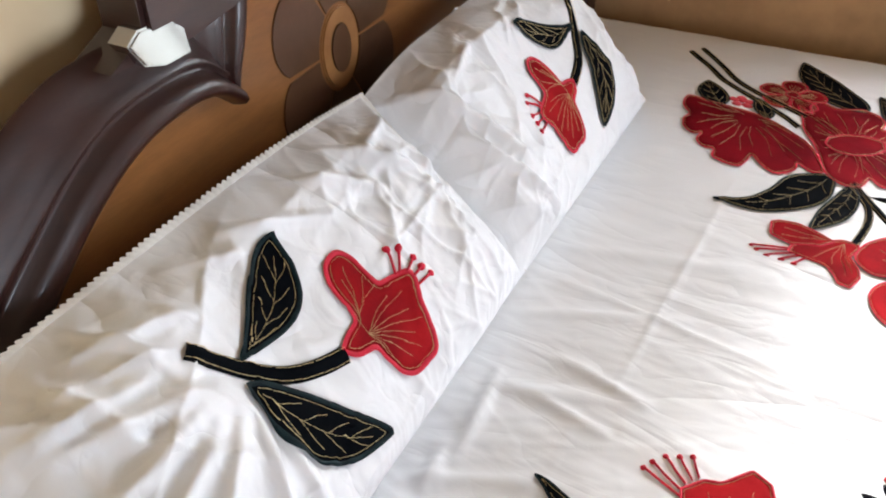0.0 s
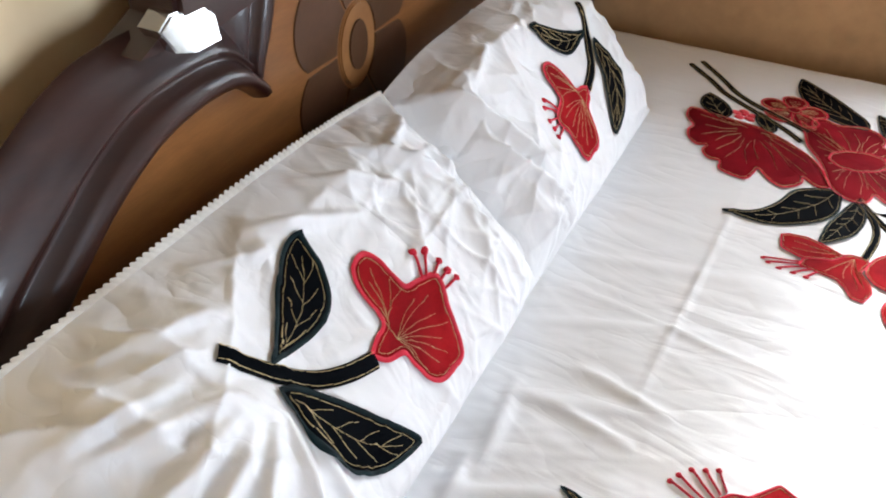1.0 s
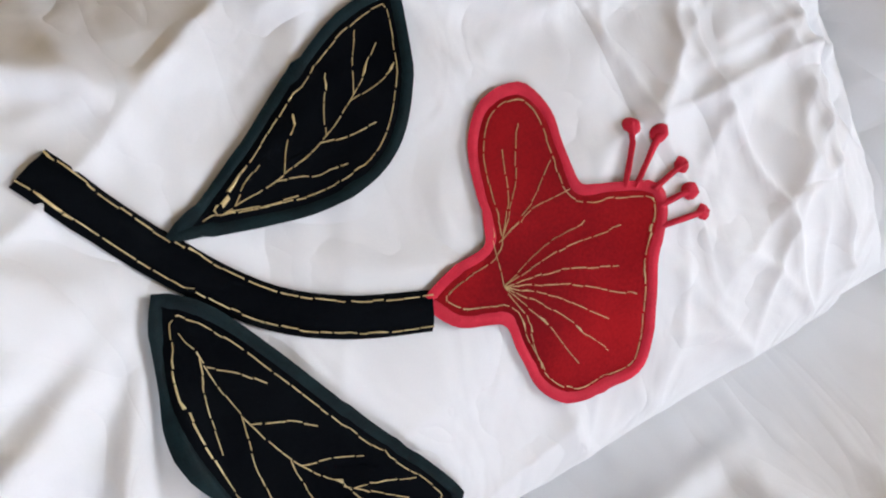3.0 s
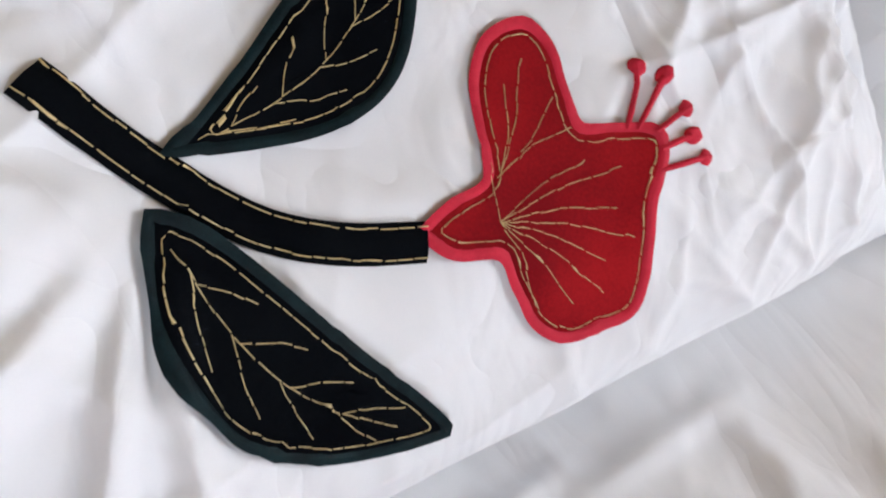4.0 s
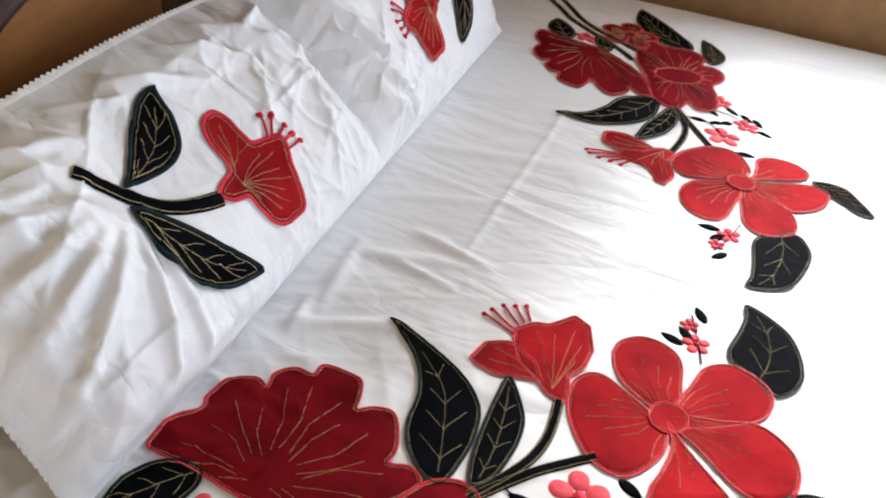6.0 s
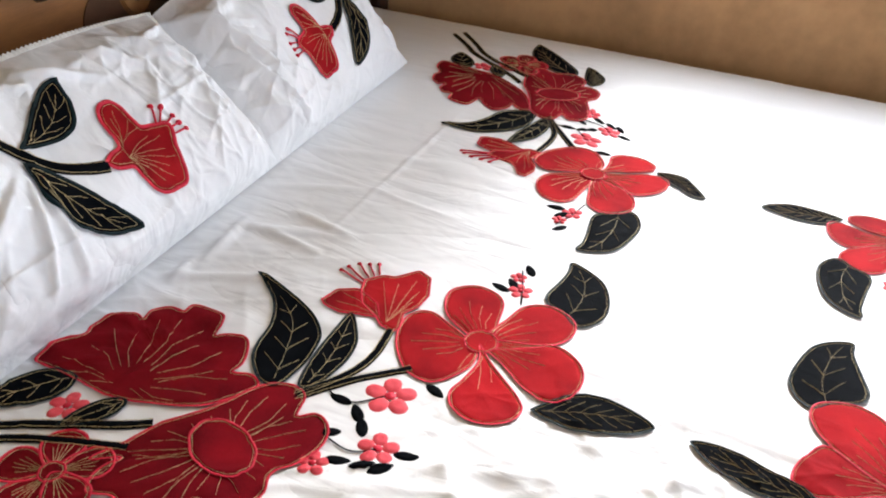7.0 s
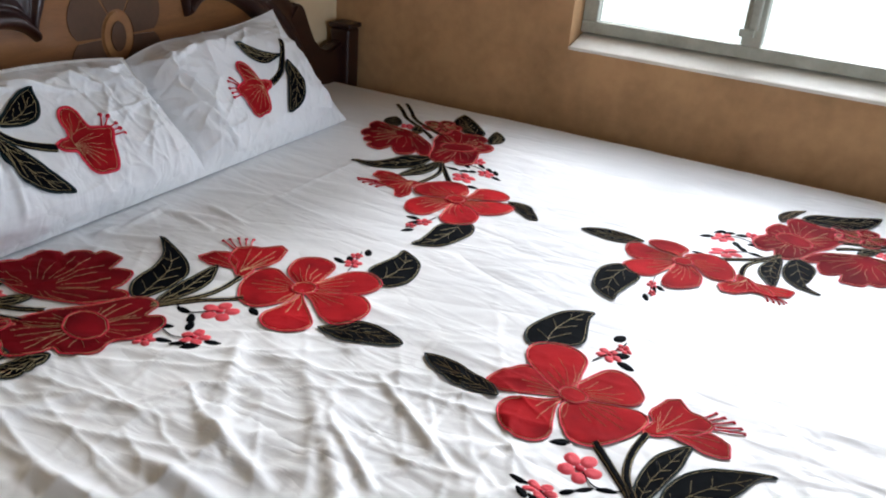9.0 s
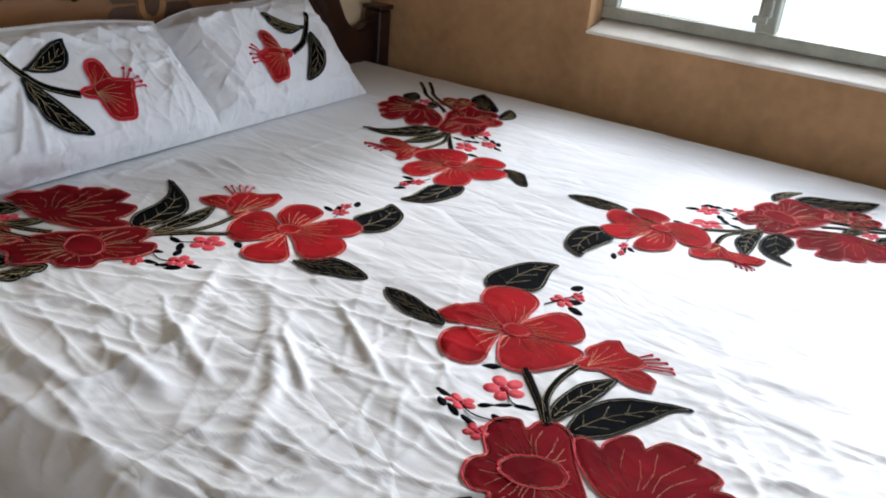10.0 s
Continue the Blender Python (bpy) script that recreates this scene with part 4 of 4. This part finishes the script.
def pillow_face(x0, x1, bulge, lift_top, seed, folds, skew, bloom_x, drop):
    """The pillow's upper face: x along the bed's head, v from its lower to its upper edge."""
    def face(x, v):
        x, v = np.asarray(x, float), np.asarray(v, float)
        u = np.clip((x - x0) / (x1 - x0), 0, 1)
        vv = np.clip(v, 0, 1)
        rim = (1 - np.abs(2 * u - 1) ** 4) ** 0.8
        k = bulge * (0.12 + 0.88 * rim)
        edge = np.clip(np.minimum(np.minimum(vv, 1 - vv) * 6, np.minimum(u, 1 - u) * 10), 0, 1)
        r = v * SLOPE
        calm = 1 - 0.88 * np.exp(-((x - bloom_x) / 0.135) ** 4 - ((r - 0.16) / 0.105) ** 4)
        w = calm * (0.0150 * crumple(x, r, seed, 5.0, 3) + 0.0072 * crumple(x, r, seed + 20, 12.0, 4)) * (0.45 + 0.55 * vv) + (0.15 + 0.85 * calm) * 0.0042 * crumple(x, r, seed + 40, 22.0, 5)
        w += 0.012 * (vnoise(x * 6, v * 2.5, seed + 4) - 0.5)
        for c in folds:
            w = w + crease(x, r, *c[:4], 0.75 * c[4], 1.2 * c[5]) * (0.25 + 0.75 * calm)
        b = w * edge - 0.003
        s = vv * BELLY_S[-1]
        y = (1 - k) * (0.716 + 0.214 * v) + k * np.interp(s, BELLY_S, BELLY[:, 0]) - 0.6 * b
        z = (1 - k) * (0.556 + 0.232 * v) + k * np.interp(s, BELLY_S, BELLY[:, 1]) + 0.8 * b
        top = (lift_top * np.clip((u - 0.55) / 0.45, 0, 1) ** 2 - drop * np.clip((0.3 - u) / 0.3, 0, 1) ** 2) * vv ** 2
        return x - skew * u ** 2 * vv, y - 0.3 * top, z + top
    return face


def pillow(name_label, x0, x1, bulge, lift_top, seed, folds, trim_low, skew, bloom_x, drop):
    thing = empty("pillow", name_label, "pillow", "pillows on the bed")
    face = pillow_face(x0, x1, bulge, lift_top, seed, folds, skew, bloom_x, drop)
    nu, nv = 260, 150
    U, V = np.meshgrid(np.linspace(0, 1, nu), np.linspace(0, 1, nv), indexing="ij")
    # corners draw out into ears, edges between them hollow a little
    X = x0 + (x1 - x0) * U
    hollow = 0.016 * np.sin(np.pi * V) * (np.clip(1 - U * 8, 0, 1) - np.clip(1 - (1 - U) * 8, 0, 1))
    fx, fy, fz = face(X, V)
    fx = fx + hollow
    rim = np.minimum(np.minimum(U, 1 - U) * 9, np.minimum(V, 1 - V) * 7)
    back = 0.085 * np.sin(np.clip(rim, 0, 1) * np.pi / 2) * (0.7 + 0.3 * np.sin(np.pi * U))
    x2 = X + hollow - skew * U ** 2 * V
    low = 0.716 + 0.214 * V + 0.707 * back + 0.003
    z2 = np.maximum(0.553 + 0.235 * V - 0.707 * back - 0.003, 0.545)
    top = (lift_top * np.clip((U - 0.55) / 0.45, 0, 1) ** 2 - drop * np.clip((0.3 - U) / 0.3, 0, 1) ** 2) * V ** 2
    verts = np.concatenate([np.stack([fx, fy, fz], -1).reshape(-1, 3), np.stack([x2, np.minimum(low - 0.3 * top, 0.985), z2 + top], -1).reshape(-1, 3)])
    i, j = np.meshgrid(np.arange(nu - 1), np.arange(nv - 1), indexing="ij")
    a = (i * nv + j).ravel()
    faces = np.stack([a, a + nv, a + nv + 1, a + 1], 1).tolist()
    o = nu * nv
    faces += [(q[3] + o, q[2] + o, q[1] + o, q[0] + o) for q in faces[:]]
    ring = [(k, 0) for k in range(nu - 1)] + [(nu - 1, k) for k in range(nv - 1)] + [(k, nv - 1) for k in range(nu - 1, 0, -1)] + [(0, k) for k in range(nv - 1, 0, -1)]
    ids = [p * nv + q for p, q in ring]
    for p, q in zip(ids, ids[1:] + ids[:1]):
        faces.append((q, p, p + o, q + o))
    cover = mesh_object("cover", verts, faces, PILLOW_COTTON, thing, "creased white cotton pillow cover")
    # scalloped lace along the open edges
    order = ids[nu - 1:] + ids[:1] if trim_low == 1 else ids[nu + nv - 2:nu + nv - 2 + nu]
    pts = np.array([verts[k] for k in order])
    centre = pts.mean(0)
    d = np.concatenate([[0], np.cumsum(np.linalg.norm(np.diff(pts, axis=0), axis=1))])
    n = int(d[-1] / 0.0016)
    s = np.linspace(0, d[-1], n)
    line = np.stack([np.interp(s, d, pts[:, k]) for k in range(3)], 1)
    out = line - centre
    out[:, 0] *= 0.5
    out /= np.linalg.norm(out, axis=1, keepdims=True)
    wave = (0.0030 + 0.0034 * np.abs(np.sin(np.pi * s / 0.0074)) + 0.0012 * vnoise(s * 60, s * 0, 5))[:, None]
    nv2 = np.array([0, -0.707, 0.707])
    lv = np.stack([line - out * 0.006 + nv2 * 0.0015, line + out * 0.001 + nv2 * 0.0025, line + out * wave], 1).reshape(-1, 3)
    lf = []
    for k in range(n - 1):
        for q in range(2):
            lf.append((k * 3 + q, k * 3 + q + 1, k * 3 + q + 4, k * 3 + q + 3))
    mesh_object("lace_trim", lv, lf, LACE, thing, "white scalloped lace trim")
    h = 1e-3

    def lift(p, hh):
        p = np.asarray(p, float)
        x, v = p[:, 0], p[:, 1] / SLOPE
        a0 = np.stack(face(x, v), 1)
        tx = np.stack(face(x + h, v), 1) - a0
        tv = np.stack(face(x, v + h), 1) - a0
        nn = np.cross(tx, tv)
        nn /= np.linalg.norm(nn, axis=1, keepdims=True)
        return a0 + nn * (np.asarray(hh) + 0.0018)
    return cover, (lift, False), thing


def pillow_flower(surf, cover, place, size=1.0):
    """The pillow's single bloom on its stem with two leaves; place turns its own layout into the pillow's."""
    P = place
    w = 0.0062 * size
    stem(surf, cover, [P(-0.423, 0.260), P(-0.398, 0.222), P(-0.368, 0.188), P(-0.339, 0.170), P(-0.304, 0.158)], 0.0175 * size)
    a, b = P(-0.389, 0.223), P(-0.265, 0.289)
    leaf(surf, cover, *a, *b, 0.049 * size, place(0, 0, True) * -0.019, 0.60, w, veined=4, thread=0.00055)
    a, b = P(-0.403, 0.203), P(-0.318, 0.071)
    leaf(surf, cover, *a, *b, 0.053 * size, place(0, 0, True) * -0.021, 0.46, w, veined=4, thread=0.00055)
    # trumpet flower seen from the side: tall upper petal, wide waved skirt, short throat
    rim = spline([P(*q) for q in ((-0.303, 0.162), (-0.287, 0.168), (-0.267, 0.172), (-0.262, 0.193), (-0.256, 0.215), (-0.243, 0.230), (-0.225, 0.231), (-0.217, 0.218), (-0.218, 0.200), (-0.217, 0.180),
                                  (-0.199, 0.174), (-0.181, 0.167), (-0.180, 0.156), (-0.191, 0.139), (-0.197, 0.118), (-0.203, 0.101), (-0.213, 0.087), (-0.231, 0.087), (-0.250, 0.089), (-0.263, 0.103), (-0.268, 0.124), (-0.272, 0.141), (-0.293, 0.149), (-0.303, 0.162))], 5)[:-1]
    hub = P(-0.268, 0.154)
    rays = []
    for q in ((-0.218, 0.166), (-0.200, 0.157), (-0.209, 0.140), (-0.205, 0.124), (-0.221, 0.118), (-0.225, 0.103), (-0.243, 0.103)):
        e = P(*q)
        rays.append([hub, ((hub[0] + e[0]) / 2 + 0.001, (hub[1] + e[1]) / 2 + 0.003), e])
    for q in ((-0.244, 0.209), (-0.233, 0.217), (-0.223, 0.198)):
        e, m = P(*q), P(-0.262, 0.172)
        rays.append([m, ((m[0] + e[0]) / 2 + 0.003, (m[1] + e[1]) / 2 - 0.002), e])
    rays.append([P(-0.264, 0.180), P(-0.266, 0.165), hub, P(-0.262, 0.135), P(-0.262, 0.112)])
    rays.append([P(-0.264, 0.172), P(-0.242, 0.180), P(-0.220, 0.182)])
    st = [(*P(-0.193, 0.172), *P(-0.178, 0.197)), (*P(-0.188, 0.170), *P(-0.166, 0.189)), (*P(-0.181, 0.166), *P(-0.159, 0.171)), (*P(-0.181, 0.158), *P(-0.161, 0.158)), (*P(-0.184, 0.149), *P(-0.158, 0.146))]
    tulip(surf, cover, [(P(-0.232, 0.165), rim, rays)], st, w, 0.0044 * size, stem_w=0.0030 * size, thread=0.0005)


def straight(x, v, hand=False):
    return 1.0 if hand else (x, v)


def turned(x, v, hand=False):
    """The second pillow's bloom hangs the other way about."""
    if hand:
        return -1.0
    return -x + 0.16 * (v - 0.18) + 0.008, 0.95 * v + 0.010


FOLDS_ONE = [
    (-0.42, 0.195, -0.60, 0.075, 0.011, 0.013), (-0.415, 0.185, -0.49, 0.03, 0.007, 0.010), (-0.43, 0.205, -0.60, 0.14, 0.013, 0.011), (-0.47, 0.06, -0.58, 0.01, 0.010, 0.007),
    (-0.30, 0.325, -0.19, 0.26, 0.011, 0.011), (-0.20, 0.33, -0.11, 0.24, 0.012, 0.013), (-0.13, 0.335, -0.04, 0.22, 0.011, 0.011), (-0.10, 0.29, 0.02, 0.32, 0.010, 0.009),
]
FOLDS_ONE += [(-0.43, 0.215, -0.59, 0.205, 0.014, 0.012), (-0.44, 0.225, -0.57, 0.275, 0.012, 0.011), (-0.405, 0.18, -0.435, 0.02, 0.009, 0.009), (-0.51, 0.34, -0.50, 0.22, 0.010, 0.010), (-0.46, 0.345, -0.44, 0.27, 0.009, 0.010), (-0.555, 0.20, -0.56, 0.06, 0.011, 0.009),
              (-0.50, 0.33, -0.38, 0.28, 0.011, 0.010), (-0.56, 0.29, -0.45, 0.26, 0.011, 0.010), (-0.05, 0.24, 0.01, 0.08, 0.012, -0.010), (-0.36, 0.33, -0.30, 0.29, 0.009, 0.008)]
FOLDS_TWO = [(0.05, 0.31, 0.11, 0.11, 0.012, 0.013), (0.09, 0.28, 0.18, 0.31, 0.010, 0.008), (0.04, 0.22, 0.12, 0.03, 0.010, 0.010), (0.30, 0.32, 0.42, 0.34, 0.010, 0.008), (0.40, 0.07, 0.52, 0.03, 0.012, 0.006)]

cover_one, surf_one, _ = pillow("white cotton pillow with lace trim and red flower leaning on headboard", -0.60, 0.035, 1.0, -0.022, 11, FOLDS_ONE, 1, 0.015, -0.29, 0.012)
pillow_flower(surf_one, cover_one, straight)
cover_two, surf_two, _ = pillow("white cotton pillow with red flower standing next to the wall side", -0.005, 0.555, 0.8, 0.028, 31, FOLDS_TWO, 2, 0.045, 0.28, 0.045)
pillow_flower(surf_two, cover_two, turned, 0.92)
